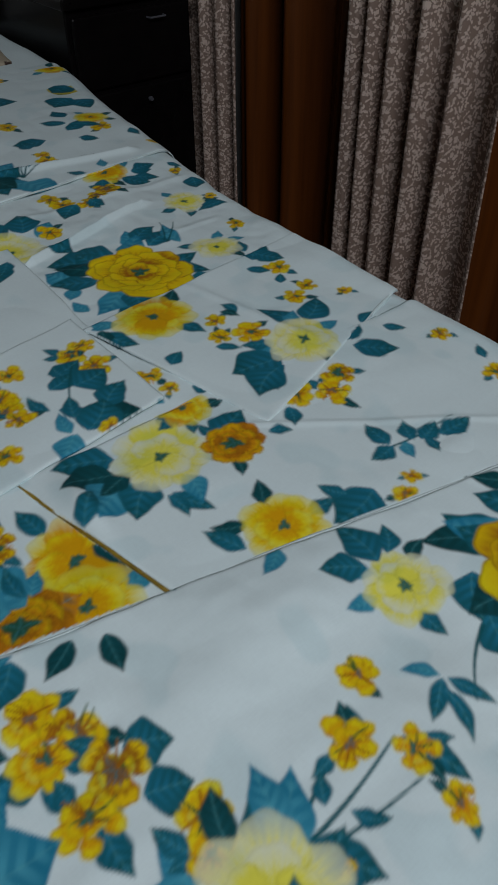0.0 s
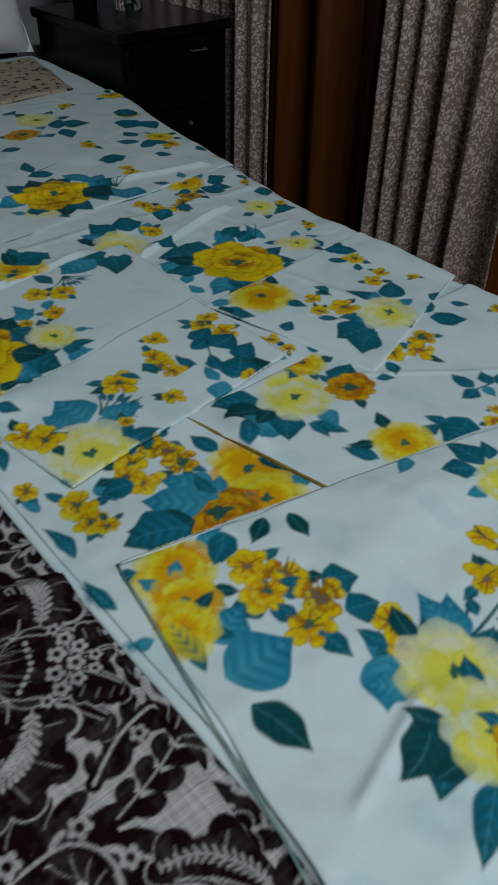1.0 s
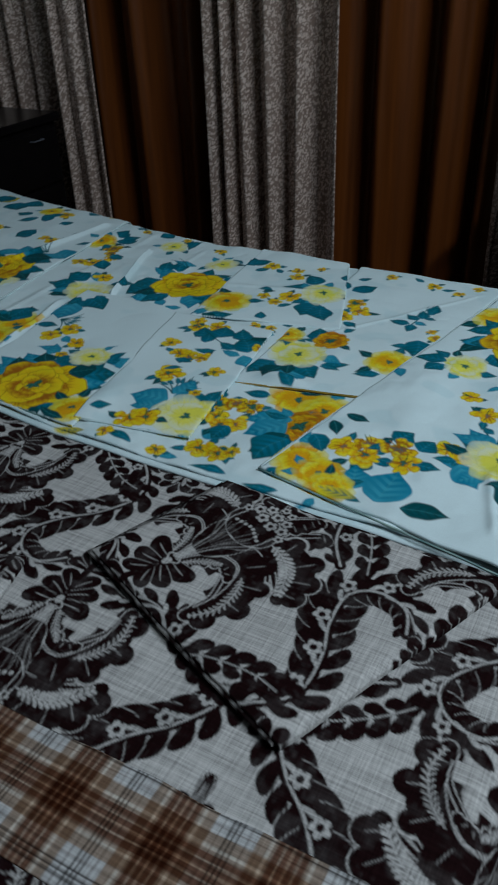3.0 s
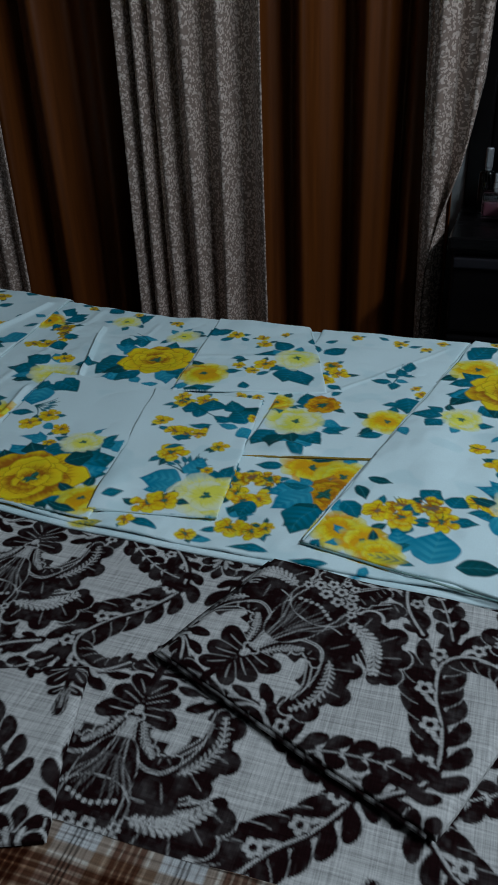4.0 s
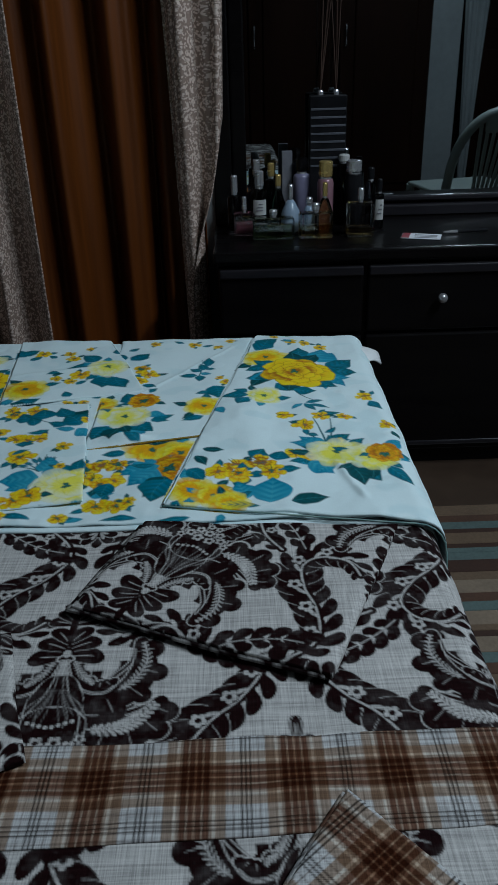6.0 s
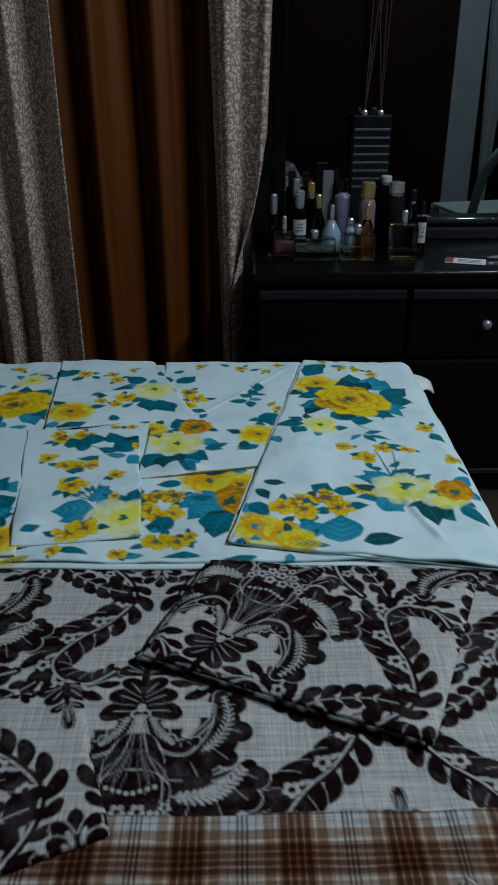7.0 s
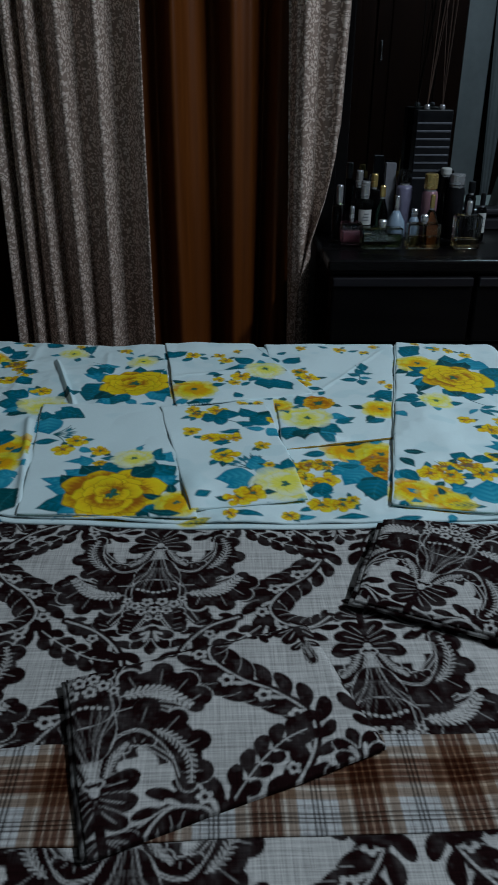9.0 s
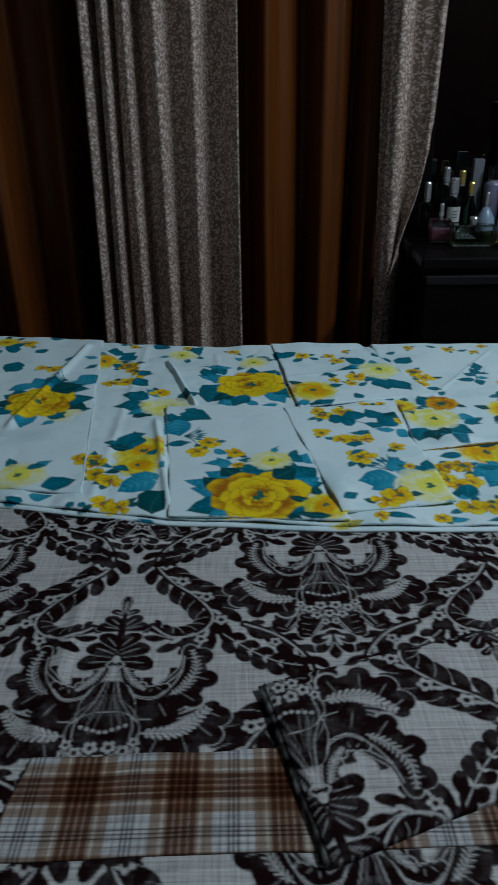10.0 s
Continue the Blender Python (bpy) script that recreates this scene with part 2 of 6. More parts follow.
TEAL, DEEP, BLUE = (0.001, 0.095, 0.115), (0.001, 0.052, 0.058), (0.003, 0.190, 0.310)
YELLOW, LEMON, PALE = (0.80, 0.63, 0.012), (0.78, 0.74, 0.09), (0.76, 0.78, 0.40)
GOLDEN, ORANGE, RUST = (0.78, 0.52, 0.008), (0.66, 0.26, 0.008), (0.38, 0.13, 0.008)
AMBER = (0.72, 0.36, 0.006)
CREAM, MOSS = (0.74, 0.79, 0.62), (0.03, 0.11, 0.03)


def inside(poly):
    """Which cells of the plan lie in a polygon of (x, y) corners."""
    hit = np.zeros(GX.shape, bool)
    for (xa, ya), (xb, yb) in zip(poly, poly[1:] + poly[:1]):
        with np.errstate(divide="ignore", invalid="ignore"):
            cross = ((ya > GY) != (yb > GY)) & (GX < (xb - xa) * (GY - ya) / (yb - ya + 1e-12) + xa)
        hit ^= cross
    return hit


def window(x, y, r):
    i0, i1 = max(0, int((x - r - FX0) / RES)), min(FNX, int((x + r - FX0) / RES) + 2)
    j0, j1 = max(0, int((y - r - FY0) / RES)), min(FNY, int((y + r - FY0) / RES) + 2)
    return slice(i0, i1), slice(j0, j1)


def owner_at(x, y):
    i, j = int((x - FX0) / RES), int((y - FY0) / RES)
    return OWNER[min(max(i, 0), FNX - 1), min(max(j, 0), FNY - 1)]


def dye(win, alpha, colour, owner):
    a = (alpha * (OWNER[win] == owner))[..., None]
    PLAN[win] = PLAN[win] * (1 - a) + a * np.asarray(colour)


def soft(d, width=0.0011):
    return np.clip(0.5 - d / (2 * width), 0, 1)


def local(win, x, y, ang):
    """u along the direction ang (degrees; 0 is away from the bed's front, 90 towards the headboard), v across it."""
    c, s = math.cos(radians(ang)), math.sin(radians(ang))
    dx, dy = GX[win] - x, GY[win] - y
    return dx * c + dy * s, -dx * s + dy * c


def leaf(x, y, ang, length, width, tone=None, owner=None, serrate=0.07):
    """A pointed leaf from its stalk end, with a pale rib and side veins."""
    owner = owner_at(x, y) if owner is None else owner
    tone = tone or random.choice((TEAL, TEAL, DEEP, BLUE))
    win = window(x, y, length * 1.1)
    u, v = local(win, x, y, ang)
    if u.size == 0:
        return
    k = np.clip(u / length, 0, 1)
    bend = random.uniform(-0.25, 0.25) * length
    v = v - bend * k * (1 - k) * 2
    half = 0.96 * width * np.sin(math.pi * k ** 0.8) ** 1.15 * (1 + serrate * np.sin(k * random.uniform(10, 16) + random.random() * 6))
    d = np.where((u < 0) | (u > length), 0.01, np.abs(v) - half)
    vein = np.clip(0.5 + 1.2 * np.sin(k * 34 - np.abs(v) / width * 9), 0, 1)
    light = np.clip(0.10 + 0.75 * vein * np.clip(1 - np.abs(v) / (half + 1e-5), 0, 1) + 0.35 * np.sin(k * 3 + 1), 0, 1)[..., None]
    other = np.asarray(BLUE if tone is TEAL else (0.06, 0.38, 0.50) if tone is BLUE else TEAL)
    col = np.asarray(tone) * (1 - 0.75 * light) + other * 0.75 * light
    rib = (soft(np.abs(v) - 0.0006, 0.0006) * (k > 0.05) * (k < 0.9))[..., None]
    col = col * (1 - 0.3 * rib) + np.asarray((0.10, 0.40, 0.44)) * 0.3 * rib
    dye(win, soft(d), col, owner)


def stroke(x, y, ang, length, curve, width, tone, owner=None):
    """A thin curved stalk."""
    owner = owner_at(x, y) if owner is None else owner
    win = window(x, y, length * 1.1)
    u, v = local(win, x, y, ang)
    k = np.clip(u / length, 0, 1)
    d = np.where((u < 0) | (u > length), 0.01, np.abs(v - curve * length * k * k) - width * (1 - 0.6 * k))
    dye(win, soft(d, 0.0007), tone, owner)


def heart(x, y, r, tone, owner, n=9):
    for i in range(n):
        a = random.uniform(0, 360)
        leaf(x, y, a, r * random.uniform(0.6, 1.15), r * 0.28, tone, owner)


def scallop(x, y, cx, cy, r, shade, mid, rim, owner, fade=0.0, line=0.7):
    """One rounded petal of a flower whose middle is (x, y): shaded towards the middle, bright at its ruffled outer rim."""
    win = window(cx, cy, r * 1.25)
    dx, dy = GX[win] - cx, GY[win] - cy
    if dx.size == 0:
        return
    th = np.arctan2(dy, dx)
    rr = r * (1 + 0.06 * np.sin(3 * th + random.random() * 6) + 0.035 * np.sin(7 * th + random.random() * 6))
    d = np.hypot(dx, dy) - rr
    base = math.hypot(cx - x, cy - y)
    out = np.hypot(GX[win] - x, GY[win] - y)
    f = np.clip((out - base + 0.18 * r) / (1.15 * r), 0, 1)
    ang = np.arctan2(GY[win] - y, GX[win] - x)
    f = np.clip(f + 0.16 * np.sin(ang * 46 + random.random() * 6) * (1 - f) + 0.07 * np.sin(ang * 17 + random.random() * 6), 0, 1)[..., None]
    col = np.where(f < 0.45, np.asarray(shade) * (1 - f / 0.45) + np.asarray(mid) * f / 0.45, np.asarray(mid) * (1 - (f - 0.45) / 0.55) + np.asarray(rim) * (f - 0.45) / 0.55)
    edge = soft(np.abs(d + 0.0010) - 0.0007, 0.0008)[..., None] * line * np.clip(1.4 - f, 0.65, 1)
    col = col * (1 - edge) + np.asarray(shade) * 0.65 * edge
    alpha = soft(d, 0.0009)
    if fade:
        alpha = alpha * (1 - fade * np.clip(f[..., 0] * 1.4 - 0.4, 0, 1))
    dye(win, alpha, col, owner)


def whorl(x, y, size, rings, tones, owner, fade=0.0, turn=0.0, line=0.7):
    for ring, (rad, count, r) in enumerate(rings):
        order = list(range(count))
        random.shuffle(order)
        for i in order:
            a = radians(turn + 360 / count * (i + 0.5 * (ring % 2)) + random.uniform(-12, 12))
            q = size * rad * random.uniform(0.9, 1.1)
            k = random.uniform(0.85, 1.12)
            shade, mid, rim = tones if random.random() < 0.75 else (tones[0], tones[0], tones[1])
            scallop(x, y, x + q * math.cos(a), y + q * math.sin(a), size * r * k, shade, mid, rim, owner, fade if ring == 0 else 0, line)


def rose(x, y, ang, size, tones=(RUST, GOLDEN, YELLOW), owner=None, centre=0.20):
    """A full cabbage rose seen from above; size is its radius."""
    owner = owner_at(x, y) if owner is None else owner
    whorl(x, y, size, ((0.66, 8, 0.40), (0.48, 8, 0.34), (0.32, 7, 0.28), (0.18, 5, 0.22), (0.07, 3, 0.14)), tones, owner, 0, ang, 1.0)
    heart(x, y, size * centre, MOSS, owner, 7)


def bloom(x, y, size, tones=(YELLOW, LEMON, PALE), owner=None, eye=MOSS, eye_size=0.2):
    """An open pale flower with a dark eye."""
    owner = owner_at(x, y) if owner is None else owner
    whorl(x, y, size, ((0.60, 7, 0.44), (0.36, 6, 0.34)), tones, owner, 0.45, random.uniform(0, 360), 0.45)
    for i in range(14):
        stroke(x, y, random.uniform(0, 360), size * random.uniform(0.3, 0.6), random.uniform(-0.3, 0.3), 0.0008, tones[0], owner)
    heart(x, y, size * eye_size, eye, owner, 8)


def floret(x, y, size, tones=(AMBER, YELLOW), owner=None):
    """A small open flower with streaked petals and a brown eye."""
    owner = owner_at(x, y) if owner is None else owner
    a0 = random.uniform(0, 360)
    size *= 0.84
    for i in range(random.choice((1, 2, 2))):
        a = random.uniform(0, 360)
        leaf(x + size * 0.6 * math.cos(radians(a)), y + size * 0.6 * math.sin(radians(a)), a + random.uniform(-30, 30), size * random.uniform(0.9, 1.3), size * 0.32, random.choice((TEAL, DEEP)), owner)
    for i in range(6):
        a = a0 + 60 * i + random.uniform(-18, 18)
        r = size * random.uniform(0.28, 0.46)
        q = size * random.uniform(0.45, 0.85)
        rim = random.choice((YELLOW, YELLOW, GOLDEN, LEMON))
        scallop(x, y, x + q * math.cos(radians(a)), y + q * math.sin(radians(a)), r, RUST if tones[0] is MOSS else AMBER, GOLDEN if tones[0] is MOSS else YELLOW, rim, owner, 0, 0.8)
        scallop(x, y, x + 0.4 * q * math.cos(radians(a)), y + 0.4 * q * math.sin(radians(a)), r * 0.8, tones[0], GOLDEN, rim, owner, 0, 0.5)
    for i in range(14 if tones[0] is MOSS else 9):
        stroke(x, y, random.uniform(0, 360), size * random.uniform(0.4, 0.95), random.uniform(-0.4, 0.4), 0.0011, random.choice((RUST, MOSS, RUST, ORANGE)), owner)
    heart(x, y, size * (0.55 if tones[0] is MOSS else 0.30), random.choice((MOSS, MOSS, RUST)), owner, 6)


def fern(x, y, ang, length, owner=None):
    """Thin curled stalks fanning out."""
    owner = owner_at(x, y) if owner is None else owner
    for i in range(6):
        stroke(x, y, ang + (i - 2.5) * 14, length * random.uniform(0.7, 1), 0.4 * (i - 2.5) / 3, 0.0016, TEAL, owner)
        a = ang + (i - 2.5) * 14
        leaf(x + length * 0.5 * math.cos(radians(a)), y + length * 0.5 * math.sin(radians(a)), a + 20, length * 0.4, length * 0.07, TEAL, owner)


# ---- bed surface ----
BED_Z, RIM = 0.544, 0.035


def far_edge(y):
    return np.interp(y, (-0.2, 0.0, 0.55, 0.9, 1.3, 1.65, 2.2), (0.645, 0.652, 0.662, 0.683, 0.742, 0.82, 0.86))


def wave(x, y, seed, size):
    """Smooth uneven relief, about -1 to 1, with hollows of that size."""
    rng = np.random.RandomState(seed)
    g = rng.uniform(-1, 1, (64, 64))
    u, v = (x + 3) / size, (y + 3) / size
    i, j = np.floor(u).astype(int), np.floor(v).astype(int)
    fu, fv = u - i, v - j
    fu, fv = fu * fu * (3 - 2 * fu), fv * fv * (3 - 2 * fv)
    at = lambda a, b: g[a % 64, b % 64]
    return (at(i, j) * (1 - fu) + at(i + 1, j) * fu) * (1 - fv) + (at(i, j + 1) * (1 - fu) + at(i + 1, j + 1) * fu) * fv


def over_edge(e, r):
    """How far out and down a cloth lies that runs e past the start of a rounded edge."""
    a = np.clip(e / r, 0, math.pi / 2)
    out = np.where(e > 0, r * np.sin(a), e)
    down = np.where(e > 0, r * (1 - np.cos(a)) + np.maximum(e - r * math.pi / 2, 0), 0)
    return out, down


def bed_surface(px, py, lift):
    """Plan position of a cloth on the bed to its place in the room: flat on top, over the far and the side edge."""
    fe = far_edge(py) + lift * 0.7
    out_x, down_x = over_edge(px - (fe - RIM), RIM)
    x = fe - RIM + out_x
    out_y, down_y = over_edge(-(py - RIM) + lift * 0.7, RIM)
    y = RIM - lift * 0.7 - out_y
    y = np.where(down_y > 0.03, y - 0.010 * np.sin(px * 34) * np.clip(down_y * 6, 0, 1) - 0.03 * np.clip(down_y * 2, 0, 1), y)
    z = BED_Z + lift + 0.003 * wave(px, py, 3, 0.30) + 0.0012 * wave(px, py, 4, 0.07) - down_x - down_y
    return x, y, z


def cloth_mesh(name, quad, lift, thick, sampler, step, mat, relief=None, curl=None, plan=None):
    """A sheet over the bed, from four plan corners, with turned-down edges of its thickness."""
    (ax, ay), (bx, by), (cx, cy), (dx, dy) = quad
    nu = max(3, int(math.hypot(bx - ax, by - ay) / step))
    nv = max(3, int(math.hypot(dx - ax, dy - ay) / step))
    su = np.concatenate(([0, 0], np.linspace(0, 1, nu), [1, 1]))
    sv = np.concatenate(([0, 0], np.linspace(0, 1, nv), [1, 1]))
    U, V = np.meshgrid(su, sv, indexing="ij")
    px = ax * (1 - U) * (1 - V) + bx * U * (1 - V) + cx * U * V + dx * (1 - U) * V
    py = ay * (1 - U) * (1 - V) + by * U * (1 - V) + cy * U * V + dy * (1 - U) * V
    if plan:
        px, py = plan(px, py, U, V)
    else:
        px, py = px + 0.0016 * wave(px, py, 81, 0.05), py + 0.0016 * wave(px, py, 82, 0.05)
    ring = np.zeros(U.shape)
    for k, drop in ((1, 0.5), (0, 1.0)):
        ring[k, :] = ring[-1 - k, :] = np.maximum(ring[k, :], drop)
        ring[:, k] = np.maximum(ring[:, k], drop)
        ring[:, -1 - k] = np.maximum(ring[:, -1 - k], drop)
    x, y, z = bed_surface(px, py, lift)
    if relief:
        z = z + relief(px, py)
    edge = np.minimum(np.minimum(U, 1 - U) * nu, np.minimum(V, 1 - V) * nv) * step
    z = z - thick * 0.35 * np.exp(-(edge / (thick * 0.5)) ** 2) - ring * thick * 0.7
    if curl:
        z = z + curl(px, py, edge)
    n, m = U.shape
    me = bpy.data.meshes.new(name)
    me.vertices.add(n * m)
    me.vertices.foreach_set("co", np.stack((x, y, z), -1).ravel())
    idx = np.arange(n * m).reshape(n, m)
    quads = np.stack((idx[:-1, :-1], idx[1:, :-1], idx[1:, 1:], idx[:-1, 1:]), -1).reshape(-1, 4)
    area = (bx - ax) * (dy - ay) - (by - ay) * (dx - ax)
    if area < 0:
        quads = quads[:, ::-1]
    me.loops.add(quads.size)
    me.polygons.add(len(quads))
    me.loops.foreach_set("vertex_index", quads.ravel())
    me.polygons.foreach_set("loop_start", np.arange(0, quads.size, 4))
    me.update(calc_edges=True)
    me.shade_smooth()
    col = sampler(px, py).reshape(-1, 3)
    att = me.color_attributes.new("print", "FLOAT_COLOR", "POINT")
    att.data.foreach_set("color", np.concatenate((col, np.ones((len(col), 1))), 1).ravel())
    me.materials.append(mat)
    return new(name, me)


INSET = 0.997


def floral_dye(px, py):
    mx, my = px.mean(), py.mean()
    px, py = mx + (px - mx) * INSET, my + (py - my) * INSET
    u = np.clip((px - FX0) / RES, 0, FNX - 2)
    v = np.clip((py - FY0) / RES, 0, FNY - 2)
    i, j = u.astype(int), v.astype(int)
    u, v = (u - i)[..., None], (v - j)[..., None]
    col = (PLAN[i, j] * (1 - u) + PLAN[i + 1, j] * u) * (1 - v) + (PLAN[i, j + 1] * (1 - u) + PLAN[i + 1, j + 1] * u) * v
    # the print of the layer below shows through a little
    ghost = np.clip((wave(px, py, 91, 0.045) + 0.6 * wave(px, py, 92, 0.02) - 0.35) / 0.3, 0, 1)[..., None]
    return col * (1 - ghost * np.array((0.10, 0.055, 0.045)))


def creases(px, py, seed):
    """Sharp little folds left from packing."""
    return 0.0026 * np.abs(wave(px, py, seed, 0.11)) + 0.0012 * np.abs(wave(px + 0.3 * py, py, seed + 1, 0.05))


def ridge(px, py, a, b, height, width):
    """A fold line from a to b."""
    ax, ay = a
    ux, uy = b[0] - ax, b[1] - ay
    ln = math.hypot(ux, uy)
    ux, uy = ux / ln, uy / ln
    along, off = (px - ax) * ux + (py - ay) * uy, -(px - ax) * uy + (py - ay) * ux
    fade = np.clip(np.minimum(along, ln - along) / 0.02, 0, 1)
    return height * np.exp(-(off / width) ** 2) * fade


# ---- floral pieces: plan corners, in the order in which they lie on one another ----
BASE_Q = [(-0.045, -0.16), (0.90, -0.16), (0.90, 1.64), (0.135, 1.64)]
PIECES = {
    "base": BASE_Q,
    "strip": [(0.197, 0.318), (0.80, 0.20), (0.80, 0.50), (0.158, 0.502)],
    "corner": [(0.375, 0.432), (0.655, 0.530), (0.655, 0.712), (0.322, 0.676)],
    "rose": [(-0.030, 0.632), (0.330, 0.668), (0.345, 0.905), (-0.012, 0.872)],
    "front": [(0.012, 0.484), (0.320, 0.522), (0.322, 0.705), (-0.014, 0.644)],
    "head": [(0.045, 1.000), (0.75, 1.075), (0.86, 1.60), (0.16, 1.60)],
    "flap": [(-0.095, -0.15), (0.82, -0.15), (0.82, 0.190), (-0.010, 0.373)],
}
IDS = {k: i for i, k in enumerate(PIECES)}
for k, q in PIECES.items():
    if k != "base":
        OWNER[inside(q)] = IDS[k]


def front_line(px, py, U, V):
    """The front hem of the large sheet wanders along the bed."""
    hem = np.interp(py, (-0.2, 0.02, 0.09, 0.14, 0.4, 0.65, 0.87, 1.1, 1.5, 1.7), (-0.058, -0.050, -0.045, -0.042, -0.042, -0.036, -0.012, 0.036, 0.11, 0.145))
    return hem * (1 - U) + 0.90 * U, py


# ---- floral print ----
# flap piece
leaf(0.562, 0.227, -41, 0.062, 0.0217, TEAL)
leaf(0.551, 0.232, -26, 0.062, 0.0217, TEAL)
leaf(0.478, 0.243, 130, 0.039, 0.0110, DEEP)
leaf(0.503, 0.190, 280, 0.039, 0.0110, BLUE)
leaf(0.523, 0.244, 70, 0.039, 0.0110, TEAL)
leaf(0.469, 0.218, 180, 0.039, 0.0110, DEEP)
bloom(0.507, 0.215, .046, (AMBER, YELLOW, LEMON))
leaf(0.429, 0.201, 117, 0.062, 0.0211, TEAL)
leaf(0.412, 0.206, 139, 0.062, 0.0186, DEEP)
leaf(0.459, 0.210, 114, 0.050, 0.0175, TEAL)
leaf(0.493, 0.144, 4, 0.062, 0.0217, TEAL)
leaf(0.476, 0.117, -31, 0.062, 0.0279, BLUE)
leaf(0.491, 0.126, -20, 0.062, 0.0217, BLUE)
leaf(0.450, 0.107, -57, 0.062, 0.0248, TEAL)
leaf(0.431, 0.110, -99, 0.058, 0.0234, TEAL)
leaf(0.411, 0.118, -143, 0.062, 0.0136, BLUE)
leaf(0.407, 0.119, -178, 0.056, 0.0113, BLUE)
leaf(0.373, 0.203, -128, 0.044, 0.0178, TEAL)
leaf(0.355, 0.174, -103, 0.042, 0.0176, TEAL)
leaf(0.476, 0.165, 0, 0.054, 0.0192, DEEP)
leaf(0.460, 0.189, 60, 0.058, 0.0192, TEAL)
leaf(0.426, 0.198, 120, 0.061, 0.0192, BLUE)
leaf(0.412, 0.192, 105, 0.050, 0.0192, TEAL)
leaf(0.394, 0.167, 165, 0.054, 0.0192, DEEP)
leaf(0.402, 0.136, 225, 0.058, 0.0192, TEAL)
leaf(0.413, 0.127, 260, 0.061, 0.0192, BLUE)
leaf(0.446, 0.124, 270, 0.050, 0.0192, TEAL)
leaf(0.471, 0.144, 330, 0.054, 0.0192, DEEP)
rose(0.432, 0.163, 20, .064)
floret(0.592, 0.161, .016)
floret(0.581, 0.135, .016)
floret(0.560, 0.106, .017)
floret(0.622, 0.193, .013)
floret(0.585, 0.304, .012)
floret(0.615, 0.279, .012)
leaf(0.592, 0.161, 39, 0.023, 0.0081, BLUE)
leaf(0.316, 0.246, 120, 0.027, 0.0077, BLUE)
leaf(0.319, 0.206, 270, 0.027, 0.0077, TEAL)
leaf(0.346, 0.238, 20, 0.027, 0.0077, DEEP)
leaf(0.304, 0.231, 170, 0.027, 0.0077, BLUE)
bloom(0.327, 0.226, .032, (LEMON, PALE, CREAM))
leaf(0.327, 0.252, 89, 0.048, 0.0168, TEAL)
leaf(0.316, 0.254, 150, 0.036, 0.0144, TEAL)
leaf(0.338, 0.254, 51, 0.031, 0.0092, TEAL)
stroke(0.345, 0.170, -160, 0.060, 0.25, 0.0016, TEAL)
leaf(0.290, 0.160, -150, 0.034, 0.0070, TEAL)
leaf(0.292, 0.158, -70, 0.034, 0.0060, TEAL)
leaf(0.290, 0.162, 130, 0.026, 0.0060, BLUE)
leaf(0.284, 0.156, -110, 0.040, 0.0060, TEAL)
stroke(0.135, 0.140, 19, 0.080, 0.10, 0.0020, TEAL)
stroke(0.137, 0.138, 1, 0.100, 0.12, 0.0020, TEAL)
stroke(0.137, 0.136, -14, 0.095, 0.12, 0.0018, TEAL)
leaf(0.127, 0.145, 34, 0.060, 0.0180, BLUE)
leaf(0.130, 0.147, 62, 0.040, 0.0120, TEAL)
leaf(0.127, 0.143, -45, 0.050, 0.0125, BLUE)
leaf(0.100, 0.158, 102, 0.036, 0.0115, BLUE)
leaf(0.176, 0.148, 55, 0.022, 0.0060, TEAL)
leaf(0.186, 0.137, -50, 0.024, 0.0060, TEAL)
leaf(0.144, 0.147, 73, 0.050, 0.0125, BLUE)
leaf(0.137, 0.144, -58, 0.045, 0.0158, BLUE)
leaf(0.153, 0.139, -60, 0.047, 0.0142, TEAL)
leaf(0.218, 0.158, 67, 0.031, 0.0078, TEAL)
leaf(0.235, 0.150, -70, 0.049, 0.0121, TEAL)
floret(0.251, 0.197, .017)
floret(0.213, 0.166, .021)
floret(0.240, 0.139, .018)
floret(0.236, 0.100, .014, (ORANGE, YELLOW))
floret(0.158, 0.121, .013)
floret(0.120, 0.187, .022, (ORANGE, YELLOW))
floret(0.111, 0.166, .019, (ORANGE, YELLOW))
leaf(0.095, 0.168, -139, 0.048, 0.0191, BLUE)
leaf(0.102, 0.175, 112, 0.026, 0.0078, TEAL)
leaf(0.086, 0.111, -143, 0.062, 0.0205, TEAL)
leaf(0.079, 0.116, -162, 0.054, 0.0179, DEEP)
leaf(0.087, 0.135, 134, 0.038, 0.0134, BLUE)
leaf(0.079, 0.059, -153, 0.062, 0.0124, TEAL)
leaf(0.087, 0.057, -133, 0.026, 0.0079, TEAL)
leaf(0.118, 0.051, -35, 0.047, 0.0140, BLUE)
leaf(0.110, 0.045, -79, 0.031, 0.0092, TEAL)
leaf(0.134, 0.103, 320, 0.038, 0.0108, TEAL)
leaf(0.120, 0.163, 70, 0.038, 0.0108, DEEP)
leaf(0.094, 0.108, 220, 0.038, 0.0108, BLUE)
leaf(0.141, 0.127, 10, 0.038, 0.0108, TEAL)
bloom(0.121, 0.126, .045, (LEMON, PALE, CREAM))
leaf(0.085, 0.103, 120, 0.034, 0.0096, DEEP)
leaf(0.106, 0.050, 270, 0.034, 0.0096, BLUE)
leaf(0.122, 0.103, 60, 0.034, 0.0096, TEAL)
leaf(0.077, 0.080, 170, 0.034, 0.0096, DEEP)
bloom(0.105, 0.080, .040, (LEMON, PALE, CREAM))
leaf(0.129, 0.046, 320, 0.022, 0.0062, BLUE)
leaf(0.111, 0.076, 110, 0.022, 0.0062, TEAL)
